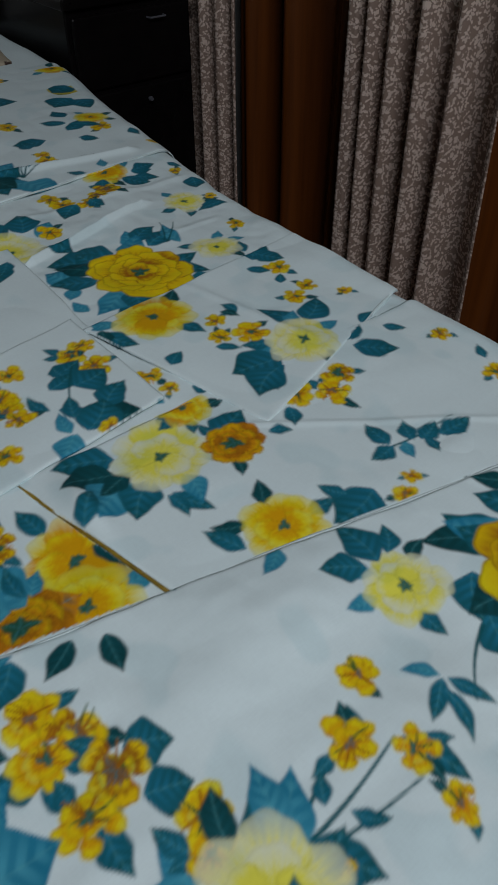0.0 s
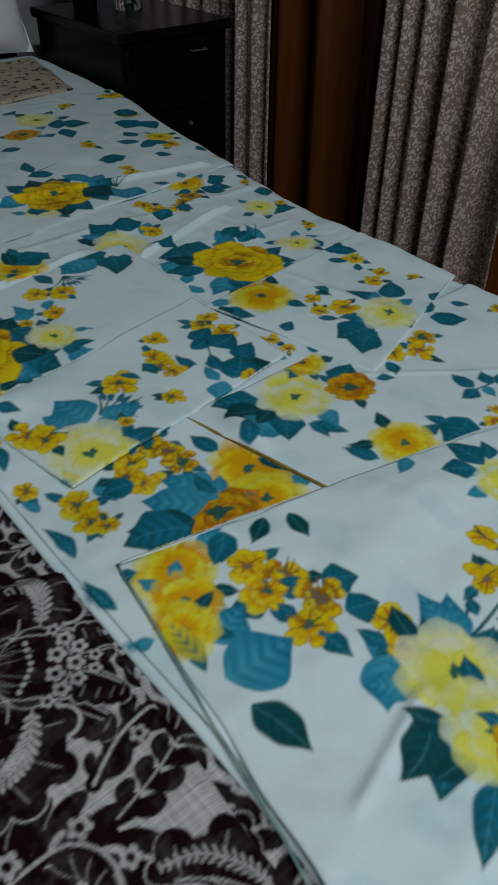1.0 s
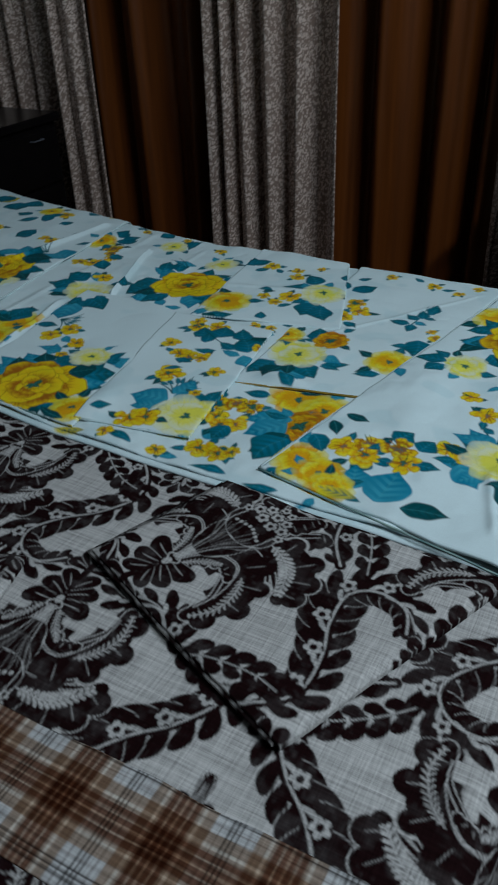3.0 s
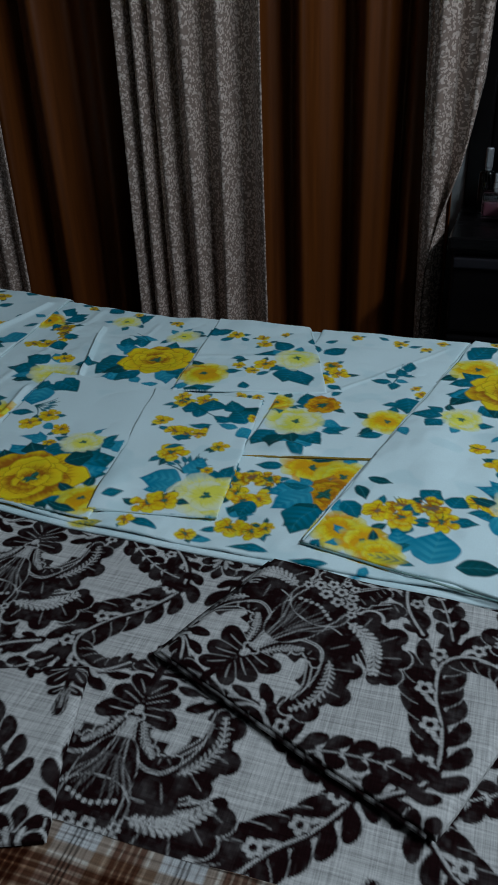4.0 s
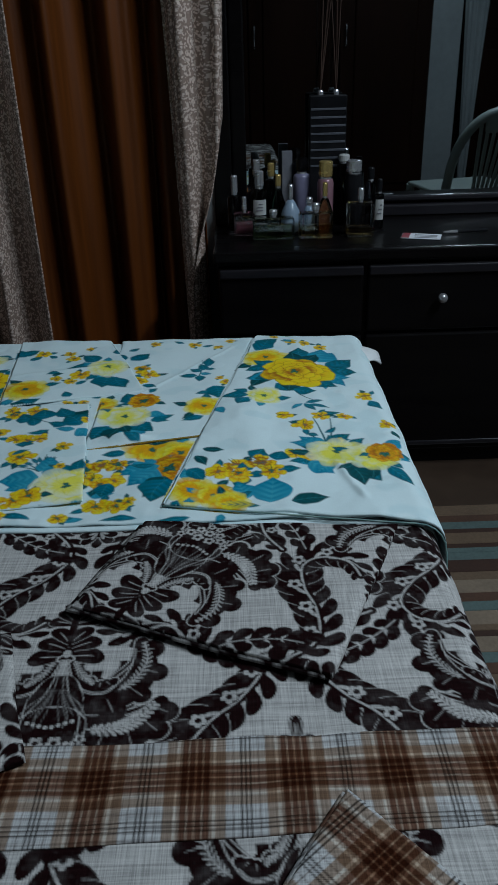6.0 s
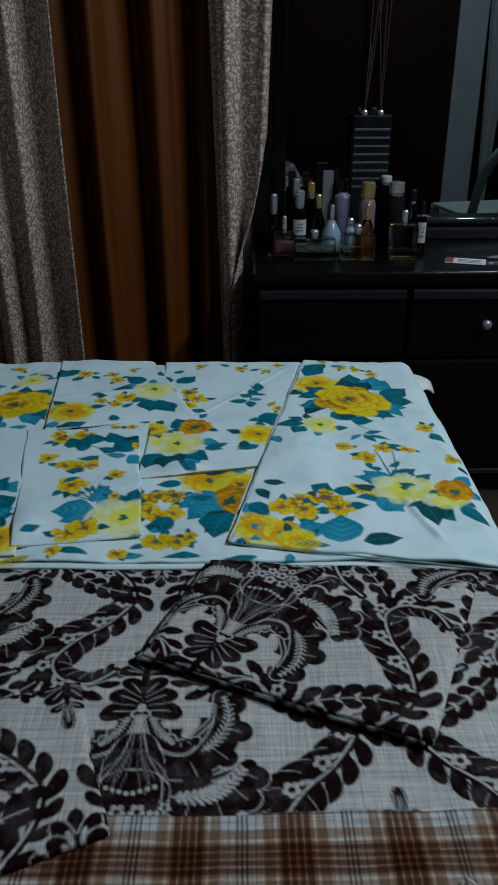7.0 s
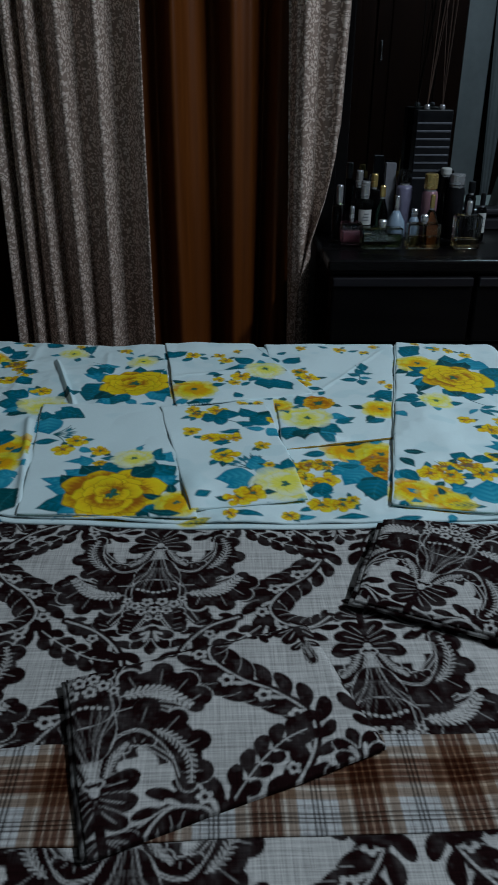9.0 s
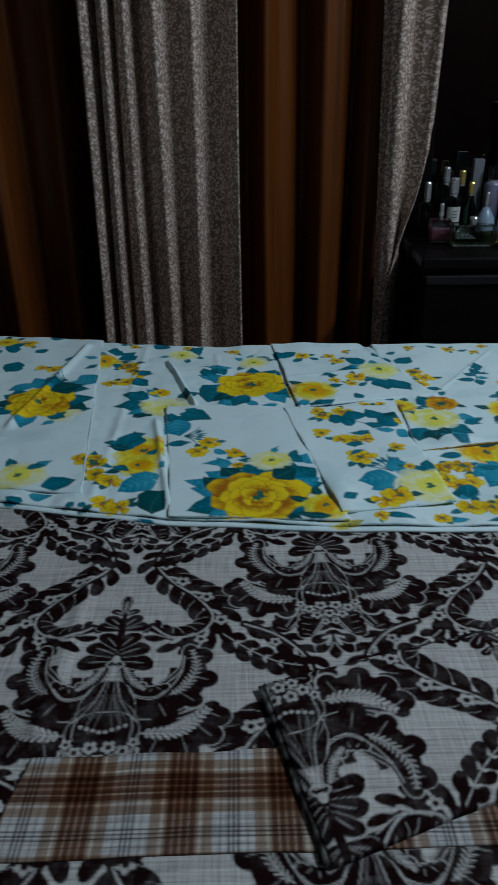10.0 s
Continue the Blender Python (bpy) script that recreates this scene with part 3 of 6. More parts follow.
rose(0.115, 0.056, 20, .026, (RUST, ORANGE, GOLDEN), None, 0.42)
leaf(0.102, 0.245, -21, 0.033, 0.0167, TEAL)
leaf(0.099, 0.217, -21, 0.031, 0.0154, TEAL)
leaf(0.060, 0.262, 152, 0.033, 0.0147, TEAL)
leaf(0.074, 0.219, -92, 0.037, 0.0112, TEAL)
leaf(0.056, 0.258, -67, 0.030, 0.0090, TEAL)
floret(0.071, 0.302, .024)
floret(0.088, 0.273, .026, (MOSS, YELLOW))
floret(0.065, 0.271, .024, (ORANGE, YELLOW))
floret(0.095, 0.240, .026, (MOSS, YELLOW))
floret(0.068, 0.226, .024, (ORANGE, YELLOW))
leaf(0.002, 0.263, 15, 0.042, 0.0211, BLUE)
leaf(-0.010, 0.231, -6, 0.062, 0.0300, BLUE)
leaf(-0.010, 0.203, -80, 0.054, 0.0161, DEEP)
leaf(0.007, 0.315, 220, 0.032, 0.0091, DEEP)
leaf(0.051, 0.343, 10, 0.032, 0.0091, BLUE)
leaf(-0.001, 0.349, 160, 0.032, 0.0091, TEAL)
leaf(0.031, 0.313, 270, 0.032, 0.0091, DEEP)
bloom(0.021, 0.335, .038, (AMBER, YELLOW, LEMON))
leaf(0.019, 0.323, 60, 0.025, 0.0072, BLUE)
leaf(-0.010, 0.299, 210, 0.025, 0.0072, TEAL)
leaf(0.031, 0.301, 320, 0.025, 0.0072, DEEP)
leaf(0.001, 0.324, 110, 0.025, 0.0072, BLUE)
bloom(0.011, 0.307, .030, (AMBER, YELLOW, LEMON))
leaf(-0.013, 0.268, 260, 0.024, 0.0067, TEAL)
leaf(0.010, 0.295, 10, 0.024, 0.0067, DEEP)
leaf(-0.027, 0.289, 160, 0.024, 0.0067, BLUE)
leaf(0.004, 0.272, 310, 0.024, 0.0067, TEAL)
bloom(-0.007, 0.285, .028, (AMBER, YELLOW, LEMON))
leaf(-0.011, 0.251, 90, 0.052, 0.0103, YELLOW)
leaf(0.080, 0.345, -130, 0.036, 0.0143, TEAL)
floret(0.320, 0.055, .018)
leaf(0.302, 0.049, -152, 0.038, 0.0114, TEAL)
floret(0.209, 0.037, .016)
leaf(0.188, 0.032, -156, 0.024, 0.0083, DEEP)
# strip piece
leaf(0.385, 0.308, -172, 0.054, 0.0245, TEAL)
leaf(0.364, 0.318, 120, 0.026, 0.0079, TEAL)
leaf(0.302, 0.350, 60, 0.031, 0.0086, DEEP)
leaf(0.278, 0.309, 210, 0.031, 0.0086, BLUE)
leaf(0.323, 0.321, 0, 0.031, 0.0086, TEAL)
leaf(0.281, 0.343, 150, 0.031, 0.0086, DEEP)
bloom(0.301, 0.323, .036, (AMBER, YELLOW, LEMON))
leaf(0.263, 0.323, 113, 0.039, 0.0098, TEAL)
leaf(0.197, 0.325, 109, 0.037, 0.0055, TEAL)
floret(0.400, 0.288, .014)
floret(0.420, 0.299, .010)
leaf(0.239, 0.475, 158, 0.054, 0.0245, TEAL)
leaf(0.230, 0.456, 167, 0.048, 0.0216, DEEP)
leaf(0.235, 0.439, -152, 0.050, 0.0252, BLUE)
leaf(0.250, 0.432, -138, 0.047, 0.0187, TEAL)
leaf(0.254, 0.409, -65, 0.042, 0.0093, TEAL)
leaf(0.250, 0.409, -90, 0.031, 0.0069, TEAL)
leaf(0.273, 0.421, 260, 0.039, 0.0110, BLUE)
leaf(0.296, 0.476, 50, 0.039, 0.0110, TEAL)
leaf(0.241, 0.452, 200, 0.039, 0.0110, DEEP)
leaf(0.299, 0.432, 310, 0.039, 0.0110, BLUE)
bloom(0.272, 0.453, .046, (LEMON, PALE, CREAM))
leaf(0.324, 0.447, 18, 0.047, 0.0187, TEAL)
leaf(0.328, 0.446, 100, 0.024, 0.0067, TEAL)
leaf(0.319, 0.410, 250, 0.024, 0.0067, DEEP)
rose(0.332, 0.427, 20, .028, (RUST, ORANGE, GOLDEN), None, 0.42)
leaf(0.366, 0.420, -32, 0.023, 0.0068, TEAL)
# corner piece
floret(0.477, 0.446, .020, (MOSS, YELLOW))
floret(0.454, 0.428, .022, (ORANGE, YELLOW))
floret(0.424, 0.445, .020, (ORANGE, YELLOW))
leaf(0.404, 0.437, -119, 0.030, 0.0090, TEAL)
leaf(0.524, 0.483, 24, 0.038, 0.0153, TEAL)
leaf(0.522, 0.471, -45, 0.048, 0.0190, TEAL)
leaf(0.424, 0.489, -115, 0.028, 0.0098, TEAL)
leaf(0.503, 0.532, 101, 0.062, 0.0136, TEAL)
leaf(0.515, 0.540, 35, 0.054, 0.0190, TEAL)
leaf(0.464, 0.516, 137, 0.039, 0.0117, BLUE)
leaf(0.453, 0.506, 175, 0.060, 0.0300, TEAL)
leaf(0.439, 0.493, -151, 0.054, 0.0215, TEAL)
leaf(0.510, 0.519, 0, 0.034, 0.0096, BLUE)
leaf(0.461, 0.529, 150, 0.034, 0.0096, TEAL)
leaf(0.484, 0.486, 300, 0.034, 0.0096, DEEP)
leaf(0.498, 0.538, 50, 0.034, 0.0096, BLUE)
bloom(0.488, 0.512, .040, (LEMON, PALE, CREAM))
floret(0.457, 0.560, .022, (ORANGE, YELLOW))
floret(0.543, 0.586, .018)
floret(0.570, 0.598, .015)
floret(0.598, 0.564, .012)
floret(0.573, 0.651, .020)
leaf(0.560, 0.685, 34, 0.052, 0.0182, TEAL)
leaf(0.573, 0.697, -60, 0.040, 0.0161, TEAL)
leaf(0.574, 0.711, 67, 0.031, 0.0094, TEAL)
leaf(0.541, 0.672, -47, 0.030, 0.0089, TEAL)
leaf(0.551, 0.621, 51, 0.023, 0.0069, TEAL)
leaf(0.310, 0.491, 200, 0.022, 0.0062, TEAL)
leaf(0.344, 0.489, 350, 0.022, 0.0062, DEEP)
leaf(0.319, 0.514, 100, 0.022, 0.0062, BLUE)
leaf(0.321, 0.481, 250, 0.022, 0.0062, TEAL)
bloom(0.327, 0.497, .026, (AMBER, YELLOW, LEMON))
floret(0.331, 0.557, .018)
floret(0.336, 0.529, .012)
leaf(0.356, 0.561, 29, 0.025, 0.0099, TEAL)
leaf(0.354, 0.527, 27, 0.024, 0.0097, TEAL)
leaf(0.354, 0.518, -59, 0.025, 0.0101, TEAL)
# behind corner
leaf(0.499, 0.705, -122, 0.037, 0.0147, TEAL)
leaf(0.416, 0.663, 40, 0.039, 0.0110, DEEP)
leaf(0.354, 0.658, 150, 0.039, 0.0110, BLUE)
leaf(0.400, 0.621, 300, 0.039, 0.0110, TEAL)
leaf(0.395, 0.680, 90, 0.039, 0.0110, DEEP)
bloom(0.392, 0.646, .046, (AMBER, YELLOW, LEMON))
leaf(0.334, 0.653, -67, 0.046, 0.0137, TEAL)
leaf(0.334, 0.658, -118, 0.031, 0.0109, DEEP)
leaf(0.349, 0.706, 99, 0.030, 0.0091, BLUE)
leaf(0.443, 0.809, 143, 0.057, 0.0287, TEAL)
leaf(0.417, 0.803, 155, 0.062, 0.0300, TEAL)
leaf(0.372, 0.778, 122, 0.041, 0.0205, BLUE)
leaf(0.364, 0.757, -139, 0.027, 0.0109, BLUE)
leaf(0.472, 0.812, 71, 0.043, 0.0130, BLUE)
leaf(0.480, 0.817, 29, 0.052, 0.0156, TEAL)
leaf(0.489, 0.802, 22, 0.057, 0.0171, TEAL)
leaf(0.429, 0.699, -52, 0.049, 0.0195, TEAL)
leaf(0.403, 0.699, -148, 0.043, 0.0128, TEAL)
leaf(0.470, 0.759, 350, 0.058, 0.0192, TEAL)
leaf(0.453, 0.787, 50, 0.061, 0.0192, BLUE)
leaf(0.422, 0.793, 110, 0.050, 0.0192, TEAL)
leaf(0.408, 0.787, 145, 0.054, 0.0192, DEEP)
leaf(0.393, 0.760, 155, 0.058, 0.0192, TEAL)
leaf(0.401, 0.728, 215, 0.061, 0.0192, BLUE)
leaf(0.413, 0.717, 250, 0.050, 0.0192, TEAL)
leaf(0.444, 0.715, 310, 0.054, 0.0192, DEEP)
leaf(0.467, 0.736, 320, 0.058, 0.0192, TEAL)
rose(0.444, 0.752, 20, .064)
leaf(0.575, 0.750, 350, 0.027, 0.0077, BLUE)
leaf(0.536, 0.760, 140, 0.027, 0.0077, TEAL)
leaf(0.557, 0.725, 290, 0.027, 0.0077, DEEP)
leaf(0.565, 0.766, 40, 0.027, 0.0077, BLUE)
bloom(0.555, 0.745, .032, (LEMON, PALE, CREAM))
floret(0.617, 0.785, .016)
leaf(0.528, 0.786, 80, 0.057, 0.0114, BLUE)
stroke(0.514, 0.801, 55, 0.055, 0.15, 0.0014, TEAL)
stroke(0.514, 0.796, 40, 0.062, 0.15, 0.0014, TEAL)
leaf(0.585, 0.881, 190, 0.027, 0.0077, TEAL)
leaf(0.626, 0.877, 340, 0.027, 0.0077, DEEP)
leaf(0.600, 0.910, 90, 0.027, 0.0077, BLUE)
leaf(0.599, 0.867, 240, 0.027, 0.0077, TEAL)
bloom(0.606, 0.888, .032, (LEMON, PALE, CREAM))
leaf(0.619, 0.865, -31, 0.038, 0.0113, TEAL)
floret(0.645, 0.880, .01)
leaf(0.645, 0.855, -177, 0.041, 0.0082, TEAL)
# left sheet
leaf(0.339, 1.091, 30, 0.029, 0.0082, DEEP)
leaf(0.291, 1.089, 140, 0.029, 0.0082, BLUE)
leaf(0.325, 1.060, 290, 0.029, 0.0082, TEAL)
leaf(0.324, 1.105, 80, 0.029, 0.0082, DEEP)
bloom(0.315, 1.081, .034, (LEMON, PALE, CREAM))
leaf(0.402, 1.156, 109, 0.041, 0.0203, TEAL)
leaf(0.319, 1.135, 122, 0.034, 0.0136, TEAL)
leaf(0.402, 1.110, -78, 0.062, 0.0217, TEAL)
leaf(0.425, 1.125, -59, 0.059, 0.0235, DEEP)
leaf(0.424, 1.099, -52, 0.062, 0.0217, BLUE)
leaf(0.430, 1.157, 71, 0.029, 0.0088, BLUE)
leaf(0.426, 1.140, 26, 0.055, 0.0219, BLUE)
leaf(0.425, 1.109, 33, 0.062, 0.0186, TEAL)
leaf(0.397, 1.131, 10, 0.060, 0.0186, BLUE)
leaf(0.381, 1.158, 70, 0.048, 0.0186, TEAL)
leaf(0.351, 1.165, 80, 0.052, 0.0186, DEEP)
leaf(0.338, 1.160, 115, 0.056, 0.0186, TEAL)
leaf(0.320, 1.134, 175, 0.060, 0.0186, BLUE)
leaf(0.327, 1.104, 235, 0.048, 0.0186, TEAL)
leaf(0.354, 1.089, 245, 0.052, 0.0186, DEEP)
leaf(0.369, 1.090, 280, 0.056, 0.0186, TEAL)
leaf(0.393, 1.109, 340, 0.060, 0.0186, BLUE)
rose(0.364, 1.129, 20, .062)
floret(0.520, 1.139, .02)
floret(0.526, 1.162, .014)
leaf(0.568, 1.127, -53, 0.030, 0.0090, TEAL)
fern(0.463, 1.100, 80, .05)
leaf(0.588, 1.043, 20, 0.031, 0.0086, BLUE)
leaf(0.543, 1.057, 130, 0.031, 0.0086, TEAL)
leaf(0.567, 1.016, 280, 0.031, 0.0086, DEEP)
leaf(0.577, 1.062, 70, 0.031, 0.0086, BLUE)
bloom(0.568, 1.041, .036, (AMBER, YELLOW, LEMON))
leaf(0.604, 1.025, -17, 0.033, 0.0131, TEAL)
leaf(0.582, 1.015, -51, 0.046, 0.0184, TEAL)
leaf(0.555, 1.023, -114, 0.038, 0.0114, TEAL)
floret(0.523, 0.981, .022, (MOSS, YELLOW))
floret(0.466, 0.985, .02, (ORANGE, YELLOW))
floret(0.461, 1.010, .02, (ORANGE, YELLOW))
floret(0.495, 0.962, .018, (ORANGE, YELLOW))
floret(0.666, 1.220, .022)
leaf(0.608, 1.194, -39, 0.034, 0.0119, TEAL)
leaf(0.560, 1.216, 167, 0.055, 0.0221, TEAL)
leaf(0.609, 1.234, 38, 0.053, 0.0159, TEAL)
leaf(0.381, 0.934, 72, 0.053, 0.0239, TEAL)
leaf(0.359, 0.934, 102, 0.061, 0.0215, TEAL)
leaf(0.336, 0.928, 142, 0.044, 0.0178, DEEP)
leaf(0.312, 0.902, 147, 0.053, 0.0185, TEAL)
leaf(0.298, 0.887, -112, 0.038, 0.0132, TEAL)
leaf(0.310, 0.879, -116, 0.062, 0.0217, TEAL)
leaf(0.286, 0.882, -171, 0.062, 0.0279, BLUE)
leaf(0.393, 0.885, -72, 0.043, 0.0172, TEAL)
leaf(0.393, 0.916, 41, 0.042, 0.0146, BLUE)
leaf(0.311, 0.893, 180, 0.039, 0.0110, TEAL)
leaf(0.370, 0.883, 330, 0.039, 0.0110, DEEP)
leaf(0.333, 0.931, 120, 0.039, 0.0110, BLUE)
leaf(0.327, 0.871, 230, 0.039, 0.0110, TEAL)
bloom(0.346, 0.899, .046, (LEMON, PALE, CREAM))
floret(0.411, 0.917, .02, (ORANGE, YELLOW))
fern(0.225, 0.866, 270, .04)
floret(0.200, 0.826, .021)
floret(0.172, 0.842, .02)
floret(0.165, 0.785, .019)
leaf(0.179, 0.816, -130, 0.028, 0.0084, BLUE)
leaf(0.168, 0.892, -126, 0.021, 0.0062, TEAL)
leaf(0.215, 0.931, 20, 0.039, 0.0110, DEEP)
leaf(0.158, 0.937, 170, 0.039, 0.0110, BLUE)
leaf(0.196, 0.891, 280, 0.039, 0.0110, TEAL)
leaf(0.197, 0.953, 70, 0.039, 0.0110, DEEP)
bloom(0.186, 0.922, .046, (AMBER, YELLOW, LEMON))
leaf(0.113, 0.912, 220, 0.031, 0.0086, BLUE)
leaf(0.160, 0.917, 330, 0.031, 0.0086, TEAL)
leaf(0.125, 0.947, 120, 0.031, 0.0086, DEEP)
leaf(0.129, 0.898, 270, 0.031, 0.0086, BLUE)
bloom(0.137, 0.925, .036, (AMBER, YELLOW, LEMON))
leaf(0.191, 0.941, 44, 0.042, 0.0187, TEAL)
leaf(0.200, 0.938, 21, 0.044, 0.0218, TEAL)
leaf(0.192, 0.944, 88, 0.037, 0.0130, DEEP)
floret(0.151, 1.013, .024, (MOSS, YELLOW))
floret(0.144, 0.993, .024, (MOSS, YELLOW))
floret(0.106, 0.984, .026, (ORANGE, YELLOW))
floret(0.087, 0.960, .022)
leaf(0.116, 0.999, 76, 0.030, 0.0119, TEAL)
leaf(0.092, 0.993, 94, 0.034, 0.0101, TEAL)
leaf(0.132, 0.964, -119, 0.032, 0.0095, TEAL)
leaf(0.088, 0.893, 120, 0.062, 0.0260, BLUE)
leaf(0.100, 0.890, 81, 0.046, 0.0138, BLUE)
leaf(0.055, 0.880, 137, 0.049, 0.0246, DEEP)
leaf(0.046, 0.883, 171, 0.051, 0.0255, DEEP)
floret(0.027, 0.963, .022)
floret(0.017, 0.939, .022)
leaf(0.028, 1.010, -132, 0.014, 0.0072, TEAL)
leaf(0.027, 0.994, -128, 0.014, 0.0068, TEAL)
leaf(0.123, 1.118, 20, 0.034, 0.0096, TEAL)
leaf(0.072, 1.105, 170, 0.034, 0.0096, DEEP)
leaf(0.121, 1.083, 320, 0.034, 0.0096, BLUE)
leaf(0.100, 1.129, 70, 0.034, 0.0096, TEAL)
bloom(0.101, 1.102, .04, (LEMON, PALE, CREAM))
leaf(0.119, 1.095, -72, 0.031, 0.0094, TEAL)
leaf(0.069, 1.063, -70, 0.052, 0.0210, TEAL)
leaf(0.052, 1.069, -92, 0.034, 0.0134, BLUE)
leaf(0.035, 1.073, 68, 0.029, 0.0100, TEAL)
# rose piece
leaf(0.063, 0.784, 48, 0.062, 0.0217, BLUE)
leaf(0.074, 0.796, 2, 0.040, 0.0158, BLUE)
leaf(0.059, 0.799, 72, 0.062, 0.0155, BLUE)
leaf(0.037, 0.795, 69, 0.057, 0.0170, BLUE)
leaf(0.022, 0.791, 114, 0.059, 0.0266, TEAL)
leaf(0.015, 0.787, 138, 0.045, 0.0225, DEEP)
leaf(0.036, 0.803, 134, 0.036, 0.0146, TEAL)
leaf(0.081, 0.736, 39, 0.053, 0.0264, TEAL)
leaf(0.088, 0.743, -30, 0.040, 0.0202, TEAL)
leaf(0.087, 0.719, -29, 0.045, 0.0248, TEAL)
leaf(0.071, 0.712, -53, 0.062, 0.0279, TEAL)
leaf(0.041, 0.705, -61, 0.055, 0.0219, TEAL)
leaf(0.026, 0.702, -132, 0.029, 0.0130, DEEP)
leaf(0.089, 0.776, 44, 0.043, 0.0173, DEEP)
leaf(0.070, 0.759, 350, 0.053, 0.0204, TEAL)
leaf(0.052, 0.787, 50, 0.057, 0.0204, DEEP)
leaf(0.019, 0.793, 110, 0.061, 0.0204, TEAL)
leaf(0.004, 0.787, 145, 0.065, 0.0204, BLUE)
leaf(-0.014, 0.758, 155, 0.053, 0.0204, TEAL)
leaf(-0.005, 0.725, 215, 0.057, 0.0204, DEEP)
leaf(0.008, 0.715, 250, 0.061, 0.0204, TEAL)
leaf(0.041, 0.712, 310, 0.065, 0.0204, BLUE)
leaf(0.066, 0.734, 320, 0.053, 0.0204, TEAL)
rose(0.032, 0.752, 20, .068)
leaf(0.030, 0.668, 10, 0.030, 0.0084, DEEP)
leaf(-0.016, 0.672, 160, 0.030, 0.0084, BLUE)
leaf(0.012, 0.639, 310, 0.030, 0.0084, TEAL)
leaf(0.017, 0.684, 60, 0.030, 0.0084, DEEP)
bloom(0.005, 0.661, .035, (AMBER, YELLOW, LEMON))
leaf(0.133, 0.710, -83, 0.062, 0.0124, BLUE)
leaf(0.127, 0.702, -58, 0.038, 0.0077, TEAL)
leaf(0.126, 0.785, 83, 0.051, 0.0102, BLUE)
leaf(0.111, 0.780, -92, 0.035, 0.0104, TEAL)
# front piece
floret(0.286, 0.639, .022)
floret(0.304, 0.649, .015)
floret(0.294, 0.608, .02)
leaf(0.252, 0.616, 18, 0.038, 0.0152, TEAL)
leaf(0.262, 0.610, 87, 0.024, 0.0084, TEAL)
leaf(0.260, 0.591, 8, 0.041, 0.0227, TEAL)
leaf(0.240, 0.599, 20, 0.032, 0.0128, TEAL)
stroke(0.277, 0.621, -127, 0.081, 0.15, 0.0014, TEAL)
leaf(0.226, 0.571, 100, 0.035, 0.0071, TEAL)
leaf(0.233, 0.567, -36, 0.028, 0.0071, TEAL)
leaf(0.238, 0.545, 70, 0.036, 0.0089, TEAL)
floret(0.222, 0.648, .017)
floret(0.199, 0.618, .02)
floret(0.195, 0.599, .018)
floret(0.199, 0.580, .017)
leaf(0.182, 0.615, -92, 0.030, 0.0090, TEAL)
leaf(0.199, 0.635, 56, 0.013, 0.0045, TEAL)
leaf(0.247, 0.534, -25, 0.053, 0.0292, DEEP)
leaf(0.268, 0.541, 35, 0.046, 0.0160, TEAL)
leaf(0.239, 0.524, 42, 0.047, 0.0234, TEAL)
leaf(0.229, 0.527, -135, 0.037, 0.0149, BLUE)
leaf(0.226, 0.530, 82, 0.033, 0.0082, BLUE)
floret(0.258, 0.515, .014)
fern(0.089, 0.558, 10, .055)
floret(0.139, 0.598, .026)
floret(0.168, 0.539, .016)
leaf(0.089, 0.558, -9, 0.047, 0.0166, BLUE)
leaf(0.073, 0.555, 97, 0.058, 0.0261, BLUE)
leaf(0.059, 0.560, 113, 0.040, 0.0161, BLUE)
leaf(0.073, 0.547, -25, 0.040, 0.0159, BLUE)
leaf(0.066, 0.550, -171, 0.038, 0.0151, DEEP)
leaf(0.104, 0.532, -126, 0.033, 0.0114, TEAL)
floret(0.104, 0.532, .012)
leaf(0.021, 0.497, 210, 0.041, 0.0115, BLUE)
leaf(0.085, 0.501, 0, 0.041, 0.0115, TEAL)
leaf(0.034, 0.541, 110, 0.041, 0.0115, DEEP)
leaf(0.044, 0.478, 260, 0.041, 0.0115, BLUE)
bloom(0.050, 0.513, .048, (LEMON, PALE, CREAM))
floret(0.018, 0.577, .027, (ORANGE, YELLOW))
floret(0.027, 0.559, .024, (ORANGE, YELLOW))
leaf(0.004, 0.542, -120, 0.017, 0.0050, TEAL)
leaf(0.145, 0.686, -80, 0.043, 0.0107, BLUE)
leaf(0.137, 0.680, -129, 0.023, 0.0092, BLUE)
leaf(0.147, 0.612, -60, 0.029, 0.0058, TEAL)
# base in the middle front
floret(0.106, 0.484, .024, (MOSS, YELLOW))
floret(0.113, 0.464, .022, (MOSS, YELLOW))
floret(0.075, 0.473, .024, (ORANGE, YELLOW))
floret(0.115, 0.444, .02, (MOSS, YELLOW))
floret(0.068, 0.443, .024)
floret(0.062, 0.461, .022, (ORANGE, YELLOW))
leaf(0.062, 0.448, 165, 0.033, 0.0167, TEAL)
leaf(0.093, 0.437, -73, 0.029, 0.0072, TEAL)
leaf(0.114, 0.488, 159, 0.023, 0.0070, TEAL)
leaf(0.090, 0.486, 115, 0.020, 0.0060, TEAL)
leaf(0.178, 0.418, 50, 0.039, 0.0110, TEAL)
leaf(0.118, 0.408, 160, 0.039, 0.0110, DEEP)
leaf(0.171, 0.373, 310, 0.039, 0.0110, BLUE)
leaf(0.152, 0.434, 100, 0.039, 0.0110, TEAL)
bloom(0.159, 0.395, .046, (AMBER, YELLOW, LEMON))
leaf(0.176, 0.402, -75, 0.036, 0.0090, DEEP)
leaf(0.119, 0.335, 210, 0.034, 0.0096, DEEP)
